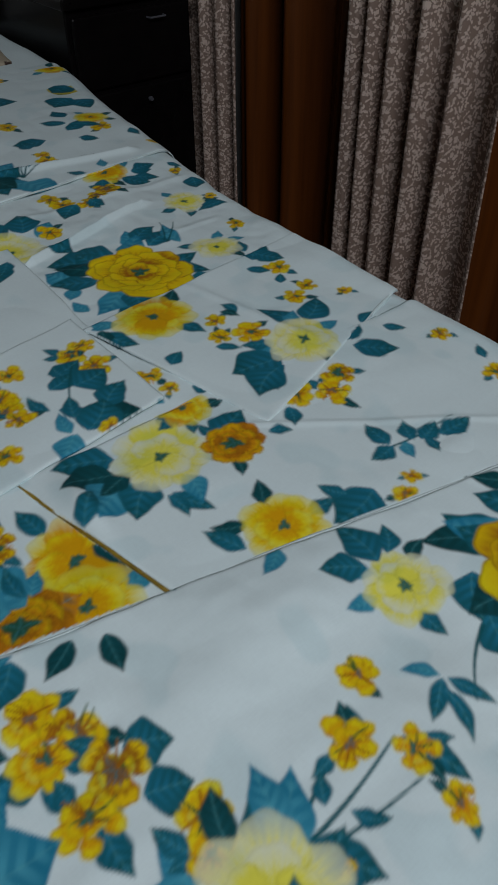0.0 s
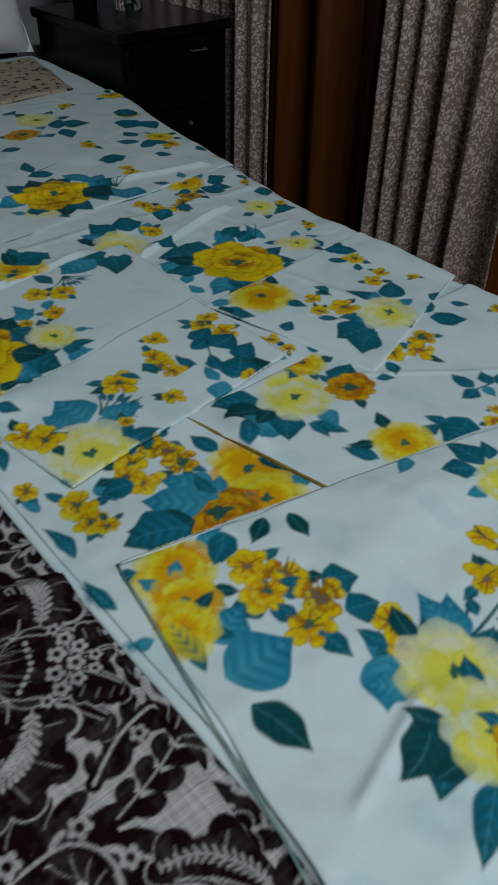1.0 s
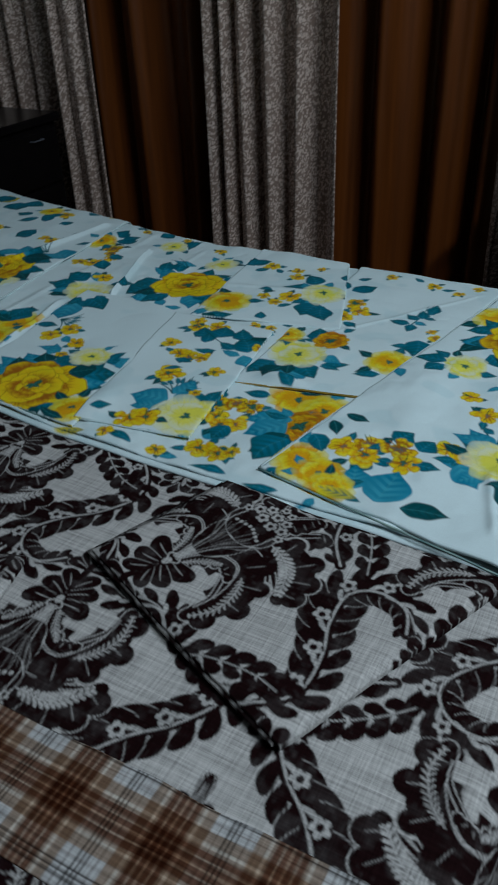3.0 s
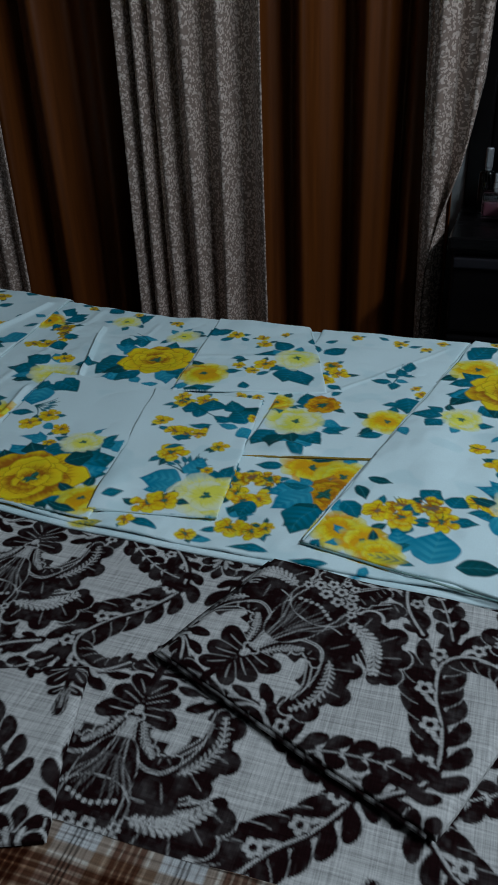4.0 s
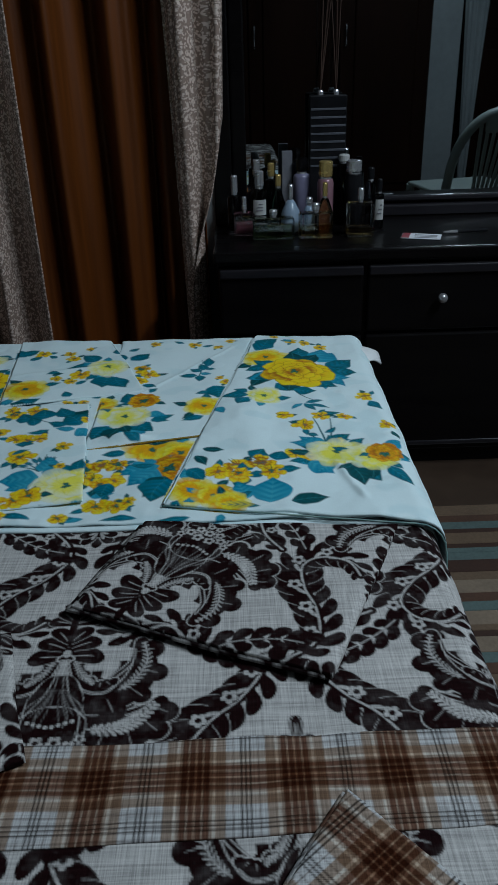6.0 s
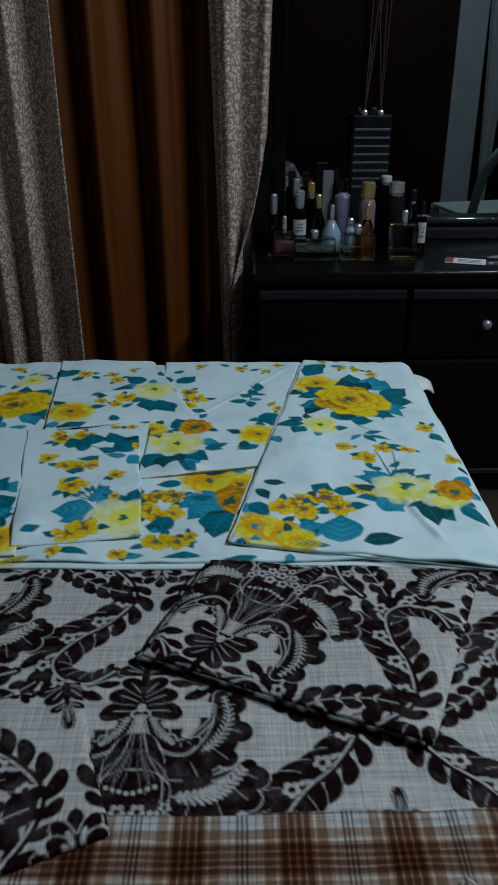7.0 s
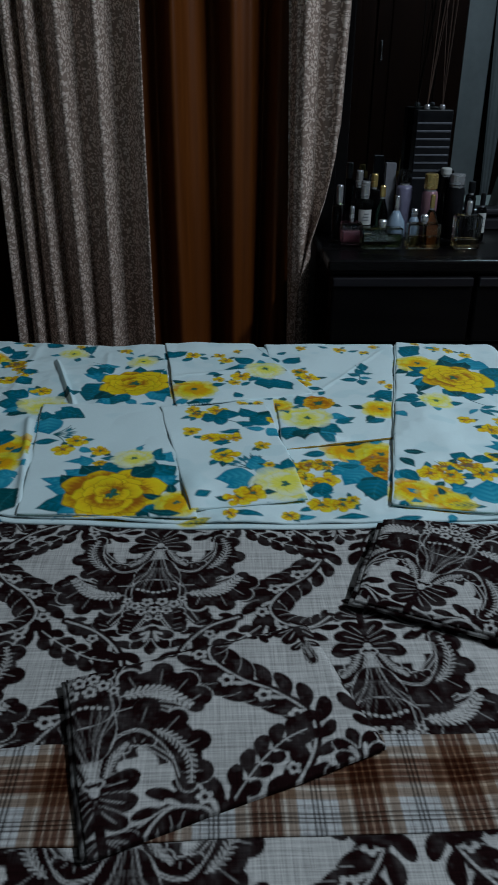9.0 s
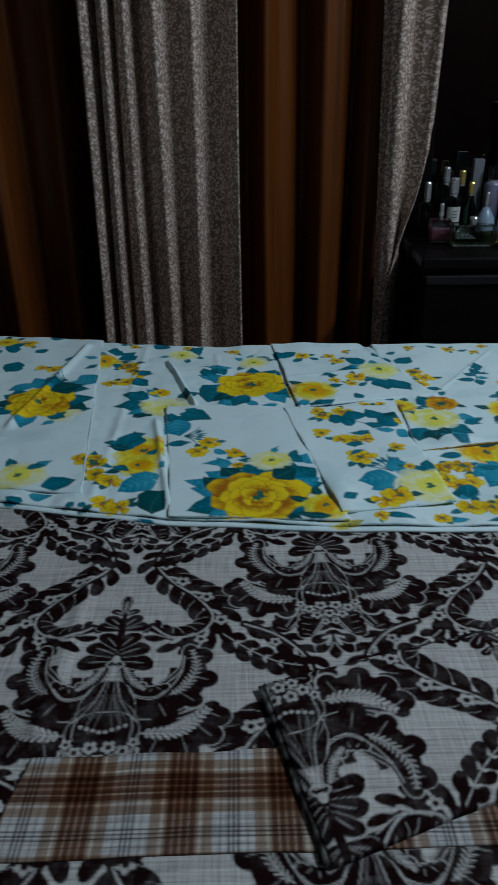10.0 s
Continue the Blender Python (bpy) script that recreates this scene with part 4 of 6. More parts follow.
leaf(0.171, 0.349, 0, 0.034, 0.0096, BLUE)
leaf(0.125, 0.371, 150, 0.034, 0.0096, TEAL)
leaf(0.139, 0.325, 260, 0.034, 0.0096, DEEP)
bloom(0.143, 0.351, .040, (AMBER, YELLOW, LEMON))
leaf(0.093, 0.359, 5, 0.054, 0.0271, ORANGE)
leaf(0.113, 0.383, 50, 0.031, 0.0086, BLUE)
leaf(0.067, 0.362, 200, 0.031, 0.0086, TEAL)
rose(0.098, 0.365, 20, .036, (RUST, ORANGE, GOLDEN), None, 0.42)
leaf(0.110, 0.381, 117, 0.062, 0.0217, BLUE)
leaf(0.099, 0.383, 140, 0.062, 0.0260, BLUE)
leaf(0.075, 0.370, 153, 0.062, 0.0260, DEEP)
leaf(0.066, 0.365, 161, 0.062, 0.0279, TEAL)
leaf(0.114, 0.388, 90, 0.037, 0.0074, TEAL)
leaf(0.069, 0.332, -146, 0.022, 0.0087, TEAL)
floret(0.007, 0.461, .024)
floret(0.005, 0.431, .02)
floret(0.012, 0.416, .014)
# cut marks along the front hem
leaf(-0.030, 0.400, 95, 0.050, 0.0080, TEAL)
leaf(-0.026, 0.470, 80, 0.040, 0.0075, BLUE)
leaf(-0.024, 0.540, 85, 0.055, 0.0080, TEAL)
leaf(-0.028, 0.610, 100, 0.045, 0.0070, YELLOW)
leaf(-0.022, 0.655, 75, 0.050, 0.0085, DEEP)
leaf(-0.016, 0.880, 95, 0.040, 0.0075, TEAL)
leaf(-0.034, 0.330, 95, 0.045, 0.0075, TEAL)
floret(-0.020, 0.505, .016)
floret(-0.018, 0.585, .014)
# small sprays on the open white
leaf(0.470, 0.600, 100, 0.026, 0.0070, TEAL)
leaf(0.455, 0.612, -60, 0.024, 0.0065, DEEP)
floret(0.440, 0.600, .014, (AMBER, LEMON))
floret(0.425, 0.572, .014, (AMBER, LEMON))
leaf(0.410, 0.560, -40, 0.028, 0.0070, TEAL)
leaf(0.560, 0.500, 20, 0.030, 0.0080, TEAL)
leaf(0.575, 0.480, -50, 0.026, 0.0080, TEAL)
floret(0.610, 0.430, .014)
floret(0.600, 0.350, .016, (AMBER, LEMON))
leaf(0.612, 0.372, 60, 0.024, 0.0060, TEAL)
leaf(0.590, 0.335, -70, 0.026, 0.0060, TEAL)
# far left, from the head side
floret(0.662, 0.992, .014)
leaf(0.668, 1.023, -60, 0.026, 0.0079, TEAL)
leaf(0.665, 0.953, -115, 0.042, 0.0170, TEAL)
leaf(0.699, 1.183, -94, 0.034, 0.0101, TEAL)
floret(0.698, 1.113, .012)
leaf(0.690, 1.256, 310, 0.025, 0.0072, DEEP)
leaf(0.669, 1.290, 100, 0.025, 0.0072, BLUE)
leaf(0.662, 1.251, 250, 0.025, 0.0072, TEAL)
leaf(0.693, 1.274, 0, 0.025, 0.0072, DEEP)
bloom(0.673, 1.269, .03, (AMBER, YELLOW, LEMON))
leaf(0.623, 1.264, 133, 0.048, 0.0119, TEAL)
leaf(0.638, 1.296, 93, 0.044, 0.0156, TEAL)
leaf(0.627, 1.260, -38, 0.059, 0.0118, TEAL)
leaf(0.742, 1.598, 150, 0.031, 0.0086, BLUE)
leaf(0.772, 1.562, 300, 0.031, 0.0086, TEAL)
leaf(0.775, 1.609, 50, 0.031, 0.0086, DEEP)
leaf(0.741, 1.577, 200, 0.031, 0.0086, BLUE)
bloom(0.764, 1.586, .036, (AMBER, YELLOW, LEMON))
leaf(0.693, 1.420, 40, 0.062, 0.0300, YELLOW)
leaf(0.733, 1.469, -147, 0.055, 0.0273, TEAL)
leaf(0.701, 1.389, -146, 0.062, 0.0300, TEAL)
leaf(0.701, 1.379, -89, 0.059, 0.0235, TEAL)
leaf(0.569, 1.501, 350, 0.039, 0.0110, TEAL)
leaf(0.525, 1.542, 100, 0.039, 0.0110, DEEP)
leaf(0.530, 1.482, 250, 0.039, 0.0110, BLUE)
leaf(0.567, 1.529, 40, 0.039, 0.0110, TEAL)
bloom(0.539, 1.513, .046, (LEMON, PALE, CREAM))
leaf(0.449, 1.451, 150, 0.029, 0.0082, DEEP)
leaf(0.485, 1.426, 300, 0.029, 0.0082, BLUE)
rose(0.472, 1.446, 20, .034, (RUST, ORANGE, GOLDEN), None, 0.42)
leaf(0.543, 1.438, 55, 0.062, 0.0186, TEAL)
leaf(0.566, 1.468, -38, 0.062, 0.0248, TEAL)
leaf(0.552, 1.431, -104, 0.062, 0.0186, TEAL)
leaf(0.494, 1.407, 4, 0.031, 0.0094, TEAL)
leaf(0.657, 1.638, 82, 0.062, 0.0186, TEAL)
leaf(0.428, 1.372, 171, 0.040, 0.0160, TEAL)
floret(0.636, 1.570, .022, (ORANGE, YELLOW))
floret(0.537, 1.309, .024)
floret(0.710, 1.688, .012)
leaf(0.522, 1.577, 107, 0.041, 0.0166, TEAL)
leaf(0.524, 1.198, 92, 0.034, 0.0134, TEAL)
leaf(0.447, 1.154, 125, 0.057, 0.0171, BLUE)
leaf(0.382, 1.238, 76, 0.062, 0.0124, TEAL)
stroke(0.395, 1.245, 5, 0.042, 0.15, 0.0014, TEAL)
leaf(0.410, 1.217, 164, 0.047, 0.0166, TEAL)
leaf(0.412, 1.122, -66, 0.062, 0.0300, DEEP)
leaf(0.453, 1.084, -65, 0.062, 0.0300, BLUE)
leaf(0.599, 1.011, -39, 0.040, 0.0140, TEAL)
leaf(0.609, 1.026, 3, 0.040, 0.0139, TEAL)
leaf(0.234, 0.958, -76, 0.036, 0.0107, TEAL)
leaf(0.212, 0.967, 107, 0.020, 0.0080, TEAL)
leaf(0.137, 0.753, 80, 0.029, 0.0082, TEAL)
leaf(0.116, 0.716, 230, 0.029, 0.0082, DEEP)
leaf(0.155, 0.727, 340, 0.029, 0.0082, BLUE)
leaf(0.120, 0.748, 130, 0.029, 0.0082, TEAL)
bloom(0.133, 0.730, .034, (LEMON, PALE, CREAM))
leaf(0.134, 0.694, -8, 0.034, 0.0085, TEAL)
leaf(0.131, 0.683, -48, 0.045, 0.0135, BLUE)
leaf(0.116, 0.797, 23, 0.039, 0.0118, BLUE)
leaf(0.079, 0.729, -51, 0.042, 0.0209, DEEP)
floret(0.125, 0.780, .012)
floret(0.542, 0.989, .026, (MOSS, YELLOW))
leaf(0.480, 0.968, -141, 0.043, 0.0174, TEAL)
leaf(0.500, 0.969, -72, 0.030, 0.0121, TEAL)
leaf(0.242, 0.952, 173, 0.041, 0.0164, TEAL)
# leaf sprig on the strip
stroke(0.425, 0.338, -12, 0.087, 0.15, 0.0014, TEAL)
leaf(0.437, 0.339, 84, 0.035, 0.0105, TEAL)
leaf(0.438, 0.336, -178, 0.029, 0.0101, TEAL)
leaf(0.451, 0.334, -117, 0.024, 0.0072, BLUE)
leaf(0.458, 0.331, 63, 0.027, 0.0094, TEAL)
leaf(0.464, 0.328, 16, 0.030, 0.0105, TEAL)
leaf(0.469, 0.326, -106, 0.022, 0.0067, TEAL)
leaf(0.482, 0.322, -3, 0.040, 0.0119, TEAL)


# ---- damask repeat: half a medallion and half a vine, mirrored and dropped by half ----
DPX, DPY = 0.390, 0.2285
DRES = 0.0008
DNA, DNB = int(DPX / DRES), int(DPY / DRES) + 1
INK = np.zeros((DNA, DNB))
DA, DB = np.meshgrid(np.arange(DNA) * DRES, np.arange(DNB) * DRES, indexing="ij")


def d_places(a, b):
    """The same spot in both half-dropped columns, with its mirror images."""
    for aa, bb, sg, fl in ((a, b, 1, 0), (a, -b, -1, 0), (a + DPX / 2, DPY - b, -1, 1), (a + DPX / 2, DPY + b, 1, 1)):
        yield aa, bb, sg


def d_windows(a, b, reach):
    """The patches of the repeat that a mark of that reach touches, with offsets from the mark."""
    for aa, bb, sg in d_places(a, b):
        for sh in (-DPX, 0, DPX):
            ca = aa % DPX + sh
            i0, i1 = max(0, int((ca - reach) / DRES)), min(DNA, int((ca + reach) / DRES) + 2)
            j0, j1 = max(0, int((bb - reach) / DRES)), min(DNB, int((bb + reach) / DRES) + 2)
            if i1 > i0 and j1 > j0:
                w = slice(i0, i1), slice(j0, j1)
                yield w, DA[w] - ca, (DB[w] - bb) * sg


def d_blob(a, b, ra, rb, ang=0, value=1.0, lobes=0, depth=0.12, ease=0.0008):
    c, s = math.cos(radians(ang)), math.sin(radians(ang))
    for w, da, db in d_windows(a, b, max(ra, rb) * (1.1 + depth)):
        u, v = (da * c + db * s) / ra, (-da * s + db * c) / rb
        r = np.hypot(u, v)
        if lobes:
            r = r / (1 + depth * np.abs(np.cos(np.arctan2(v, u) * lobes / 2)) - depth * 0.6)
        k = np.clip((1 - r) * min(ra, rb) / ease + 0.5, 0, 1)
        INK[w] = INK[w] * (1 - k) + value * k


def d_line(points, width, value):
    """A drawn line through points (a, b)."""
    for (a0, b0), (a1, b1) in zip(points, points[1:]):
        n = max(2, int(math.hypot(a1 - a0, b1 - b0) / 0.0010))
        for i in range(n):
            t = i / n
            d_blob(a0 + (a1 - a0) * t, b0 + (b1 - b0) * t, width, width, 0, value)


def curve(points, n=24):
    """A smooth run through control points."""
    out = []
    p = [points[0], *points, points[-1]]
    for k in range(len(points) - 1):
        for i in range(n // (len(points) - 1)):
            t = i / (n // (len(points) - 1))
            q = []
            for c in (0, 1):
                p0, p1, p2, p3 = (p[k + j][c] for j in range(4))
                q.append(0.5 * (2 * p1 + (p2 - p0) * t + (2 * p0 - 5 * p1 + 4 * p2 - p3) * t * t + (3 * p1 - p0 - 3 * p2 + p3) * t ** 3))
            out.append(tuple(q))
    return out + [points[-1]]


def d_lobe(a, b, ang, length, width, value=1.0, bend=0.0, halo=0.0013):
    """A club-shaped lobe with a rounded end, narrow at its root."""
    c, s = math.cos(radians(ang)), math.sin(radians(ang))
    for w, da, db in d_windows(a, b, length * 1.25):
        u, v = da * c + db * s, -da * s + db * c
        k = np.clip(u / length, 0, 1)
        v = v - bend * length * k * k
        half = width * (0.30 + 0.70 * np.sin(np.clip(k / 0.72, 0, 1) * math.pi / 2)) * np.sqrt(np.clip(1 - (np.clip(k - 0.66, 0, 1) / 0.34) ** 2, 0, 1))
        d = np.where((u < 0) | (u > length), 0.01, np.abs(v) - half)
        if halo:
            m = np.clip(0.5 - (d - halo) / 0.0012, 0, 1)
            INK[w] = INK[w] * (1 - m)
        m = np.clip(0.5 - d / 0.0012, 0, 1)
        INK[w] = INK[w] * (1 - m) + value * m


def d_daisy(a, b, r):
    """A small pale flower with a dark ring round its eye."""
    d_blob(a, b, r * 1.2, r * 1.2, 0, 1.0, 6, 0.1)
    d_blob(a, b, r, r, 0, 0.08, 5, 0.40)
    d_blob(a, b, r * 0.42, r * 0.42, 0, 1.0)


def heading(p, q):
    return math.degrees(math.atan2(q[1] - p[1], q[0] - p[0]))


def d_feather(points, reach, width, value=0.06, lean=38, n=15):
    """A pale central vein with leaflets on both sides, longest in the middle."""
    run = curve(points, n)
    d_line(run, 0.0009, value)
    for i in range(1, len(run) - 1):
        k = i / (len(run) - 1)
        ang, size = heading(run[i], run[i + 1]), reach * (0.45 + 0.75 * math.sin(math.pi * k ** 0.8))
        d_lobe(*run[i], ang + lean, size, width, value, 0.15, 0)
        d_lobe(*run[i], ang - lean, size, width, value, -0.15, 0)


def d_plume(points, radius, lobe, side, tip=0.6, shade=1.0):
    """A curling acanthus leaf: a tapering body, scalloped along one side, with a pale line along the other."""
    run = curve(points, 30)
    n = len(run) - 1
    size = [radius * (0.40 + 0.60 * math.sin(math.pi * min(1, 0.12 + 0.80 * i / n))) * (1 - (1 - tip) * max(0, i / n - 0.6) / 0.4) for i in range(n + 1)]
    norm = []
    for i in range(n + 1):
        h = radians(heading(run[max(0, i - 1)], run[min(n, i + 1)]) + 90 * side)
        norm.append((math.cos(h), math.sin(h)))
    rim = [(p[0] + q[0] * r * 0.95, p[1] + q[1] * r * 0.95) for p, q, r in zip(run, norm, size)]
    picks = list(range(5, n + 1, 5))
    for (a, b), r in zip(run, size):
        d_blob(a, b, r + 0.0013, r + 0.0013, 0, 0.1)
    for i in picks:
        d_blob(*rim[i], lobe + 0.0012, lobe + 0.0012, 0, 0.1)
    for (a, b), r in zip(run, size):
        d_blob(a, b, r, r, 0, shade)
    for i in picks:
        q = lobe * random.uniform(0.85, 1.15)
        d_blob(*rim[i], q, q, 0, 1.0)
        a, b = rim[i]
        h = math.degrees(math.atan2(norm[i][1], norm[i][0]))
        d_lobe(a - norm[i][0] * lobe * 1.4, b - norm[i][1] * lobe * 1.4, h, lobe * 1.6, 0.0007, 0.45, 0, 0)
    inner = [(p[0] - q[0] * r * 0.80, p[1] - q[1] * r * 0.80) for p, q, r in zip(run, norm, size)]
    d_line(inner[2:-2], 0.0008, 0.12)


# leafy vine on the border between columns: rounded lobes on its outer side, flowers and lobes on its inner side
VINE = curve([(-0.058, 0.134), (-0.040, 0.168), (-0.008, 0.194), (0.026, 0.200), (0.062, 0.178), (0.088, 0.150), (0.122, 0.130), (0.148, 0.142), (0.156, 0.172), (0.138, 0.196)], 54)
NV = len(VINE) - 1
for i in range(1, NV - 1, 3):
    ang, k = heading(VINE[i], VINE[i + 1]), i / NV
    grow = (0.55 + 0.60 * math.sin(math.pi * k)) * random.uniform(0.9, 1.12)
    d_lobe(*VINE[i], ang + 58, 0.029 * grow, 0.0078 * grow, 1.0, -0.30, 0.0006)
    d_lobe(*VINE[i], ang - 56, 0.038 * grow, 0.0086 * grow, 1.0, 0.34, 0.0006)
for i in range(4, NV - 6, 3):
    ang = radians(heading(VINE[i], VINE[i + 1]) - 90)
    d_blob(VINE[i][0] + 0.007 * math.cos(ang), VINE[i][1] + 0.007 * math.sin(ang), 0.0088, 0.0088, 0, 1.0)
for a, b in VINE:
    d_blob(a, b, 0.0058, 0.0058, 0, 1.0)
d_line(VINE, 0.0013, 0.10)
for i in range(7, NV - 8, 6):
    ang = radians(heading(VINE[i], VINE[i + 1]) - 90)
    r = 0.0048 + 0.0030 * math.sin(math.pi * i / NV)
    d_daisy(VINE[i][0] + 0.0095 * math.cos(ang), VINE[i][1] + 0.0095 * math.sin(ang), r)
for i in range(10, NV - 6, 6):
    ang = heading(VINE[i], VINE[i + 1])
    d_lobe(*VINE[i], ang - 42, 0.016, 0.0026, 0.08, 0.2, 0)
d_line(curve([(0.150, 0.150), (0.158, 0.172), (0.146, 0.200)], 10), 0.0008, 0.12)
# a loose leaf between the vine's curl and the next flower head
SPRIG = curve([(0.152, 0.118), (0.176, 0.092), (0.196, 0.062), (0.204, 0.036)], 12)
for i in range(1, len(SPRIG) - 1, 2):
    ang = heading(SPRIG[i], SPRIG[i + 1])
    d_lobe(*SPRIG[i], ang + 52, 0.026, 0.0078, 1.0, -0.25, 0)
    d_lobe(*SPRIG[i], ang - 52, 0.020, 0.0068, 1.0, 0.25, 0)
for a, b in SPRIG:
    d_blob(a, b, 0.0036, 0.0036, 0, 1.0)
d_line(SPRIG, 0.0008, 0.10)

# flower head: foot leaves and finial, lower and upper plumes, bell with a bunch of flowers, collar and spire
for a, b, ra, rb in ((0.066, 0.036, 0.046, 0.050), (0.040, 0.062, 0.034, 0.026), (0.108, 0.018, 0.044, 0.036)):
    d_blob(a, b, ra, rb)
d_plume([(0.086, 0.016), (0.120, 0.040), (0.146, 0.052)], 0.0125, 0.0075, 1, 0.9)
d_line(curve([(0.100, 0.026), (0.124, 0.040), (0.144, 0.050)], 10), 0.0007, 0.18)
d_plume([(0.096, 0.006), (0.130, 0.018), (0.156, 0.026)], 0.0115, 0.0065, 1, 0.8)
for ang, length in ((0, 0.036), (34, 0.033), (68, 0.026)):
    d_lobe(0.158, 0.0, ang, length, 0.0072, 1.0)
d_blob(0.160, 0.0, 0.010, 0.009)
d_lobe(0.158, 0.002, 18, 0.018, 0.0024, 0.08, 0, 0)
d_lobe(0.158, 0.002, 60, 0.012, 0.0020, 0.08, 0, 0)
d_plume([(0.050, 0.010), (0.088, 0.040), (0.096, 0.070), (0.082, 0.090), (0.062, 0.102)], 0.0225, 0.0125, -1)
d_feather([(0.094, 0.036), (0.094, 0.060), (0.084, 0.080), (0.064, 0.098)], 0.0100, 0.0018, 0.06)
d_line(curve([(0.062, 0.024), (0.074, 0.048), (0.072, 0.070), (0.054, 0.092)], 16), 0.0008, 0.15)
d_plume([(0.040, 0.008), (0.058, 0.036), (0.044, 0.064), (0.014, 0.080), (-0.020, 0.076)], 0.0210, 0.0120, -1)
d_feather([(0.046, 0.060), (0.032, 0.074), (0.006, 0.084), (-0.020, 0.078)], 0.0070, 0.0011, 0.15)
d_line(curve([(0.040, 0.020), (0.046, 0.044), (0.034, 0.060), (0.010, 0.070)], 16), 0.0008, 0.15)
# linen between the scroll and the upper plume
d_lobe(0.030, 0.042, 150, 0.030, 0.0075, 0.0, 0.2, 0)
# scroll from the collar
d_plume([(-0.006, 0.006), (0.018, 0.014), (0.036, 0.024), (0.044, 0.042), (0.034, 0.054)], 0.0085, 0.0040, 1, 0.9)
d_feather([(0.004, 0.010), (0.024, 0.020), (0.038, 0.034)], 0.0050, 0.0009, 0.15)
# bell
for (a, b, ra, rb) in ((0.070, 0.0, 0.046, 0.027), (0.092, 0.0, 0.026, 0.034)):
    d_blob(a, b, ra + 0.0013, rb + 0.0013, 0, 0.1)
    d_blob(a, b, ra, rb, 0, 1.0, 7, 0.06)
d_line(curve([(0.014, 0.003), (0.050, 0.012), (0.080, 0.027), (0.104, 0.026)], 18), 0.0008, 0.25)
d_line(curve([(0.020, 0.002), (0.050, 0.006), (0.076, 0.015), (0.092, 0.013)], 14), 0.0006, 0.5)
for k in range(5):
    d_lobe(0.042, 0.0015 + 0.0012 * k, 4 + 8 * k, 0.046 - 0.003 * k, 0.0007, 0.72, 0.1, 0)
for k in range(4):
    d_blob(0.090 - 0.002 * k, 0.003 + 0.006 * k, 0.0022, 0.0022, 0, 0.05)
d_line(curve([(0.060, 0.022), (0.078, 0.032), (0.096, 0.034), (0.106, 0.024)], 12), 0.0006, 0.5)
# bunch of small flowers
for a, b, r in ((0.108, 0.0085, 0.0066), (0.113, 0.022, 0.0062), (0.122, 0.0, 0.0062), (0.124, 0.014, 0.0058), (0.104, 0.031, 0.0050), (0.136, 0.006, 0.0048)):
    d_daisy(a, b, r)
# spire of small leaf tiers over the collar
for a, ang, length, width in ((-0.002, 96, 0.038, 0.0120), (-0.012, 124, 0.034, 0.0110), (-0.022, 152, 0.030, 0.0095), (-0.052, 114, 0.028, 0.0088), (-0.056, 146, 0.026, 0.0078), (-0.076, 132, 0.017, 0.0048), (-0.078, 180, 0.032, 0.0056)):
    d_lobe(a, 0.001, ang, length, width, 1.0, -0.18 if ang < 170 else 0.0, 0.0007)
    d_lobe(a, 0.001, ang, length * 0.72, 0.0007, 0.2, -0.13 if ang < 170 else 0.0, 0)
d_blob(-0.048, 0.0, 0.032, 0.0042, 0, 1.0)
d_blob(-0.006, 0.0, 0.0085, 0.0070, 0, 1.0)
d_blob(-0.006, 0.0, 0.0055, 0.0042, 0, 0.05)
d_line(curve([(-0.004, 0.004), (0.002, 0.009), (0.008, 0.002)], 8), 0.0010, 0.08)

LINEN, UMBER = np.array((0.465, 0.452, 0.438)), np.array((0.011, 0.0040, 0.0045))


def damask_at(px, py, axis=0.665, crown=-0.085):
    """Dye of the damask at a plan position."""
    a = (crown - px) % DPX
    b = (py - axis) % (2 * DPY)
    b = np.where(b > DPY, 2 * DPY - b, b)
    fa, fb = a / DRES, b / DRES
    i, j = fa.astype(int) % DNA, np.clip(fb.astype(int), 0, DNB - 2)
    u, v = fa - np.floor(fa), np.clip(fb - j, 0, 1)
    i2 = (i + 1) % DNA
    k = INK[i, j] * (1 - u) * (1 - v) + INK[i2, j] * u * (1 - v) + INK[i, j + 1] * (1 - u) * v + INK[i2, j + 1] * u * v
    worn = 0.05 * wave(px, py, 11, 0.012) - 0.05 * np.clip(wave(px, py, 12, 0.004), 0, 1)
    k = np.clip(k + worn * k, 0, 1)[..., None]
    return LINEN * (1 - k) + UMBER * k


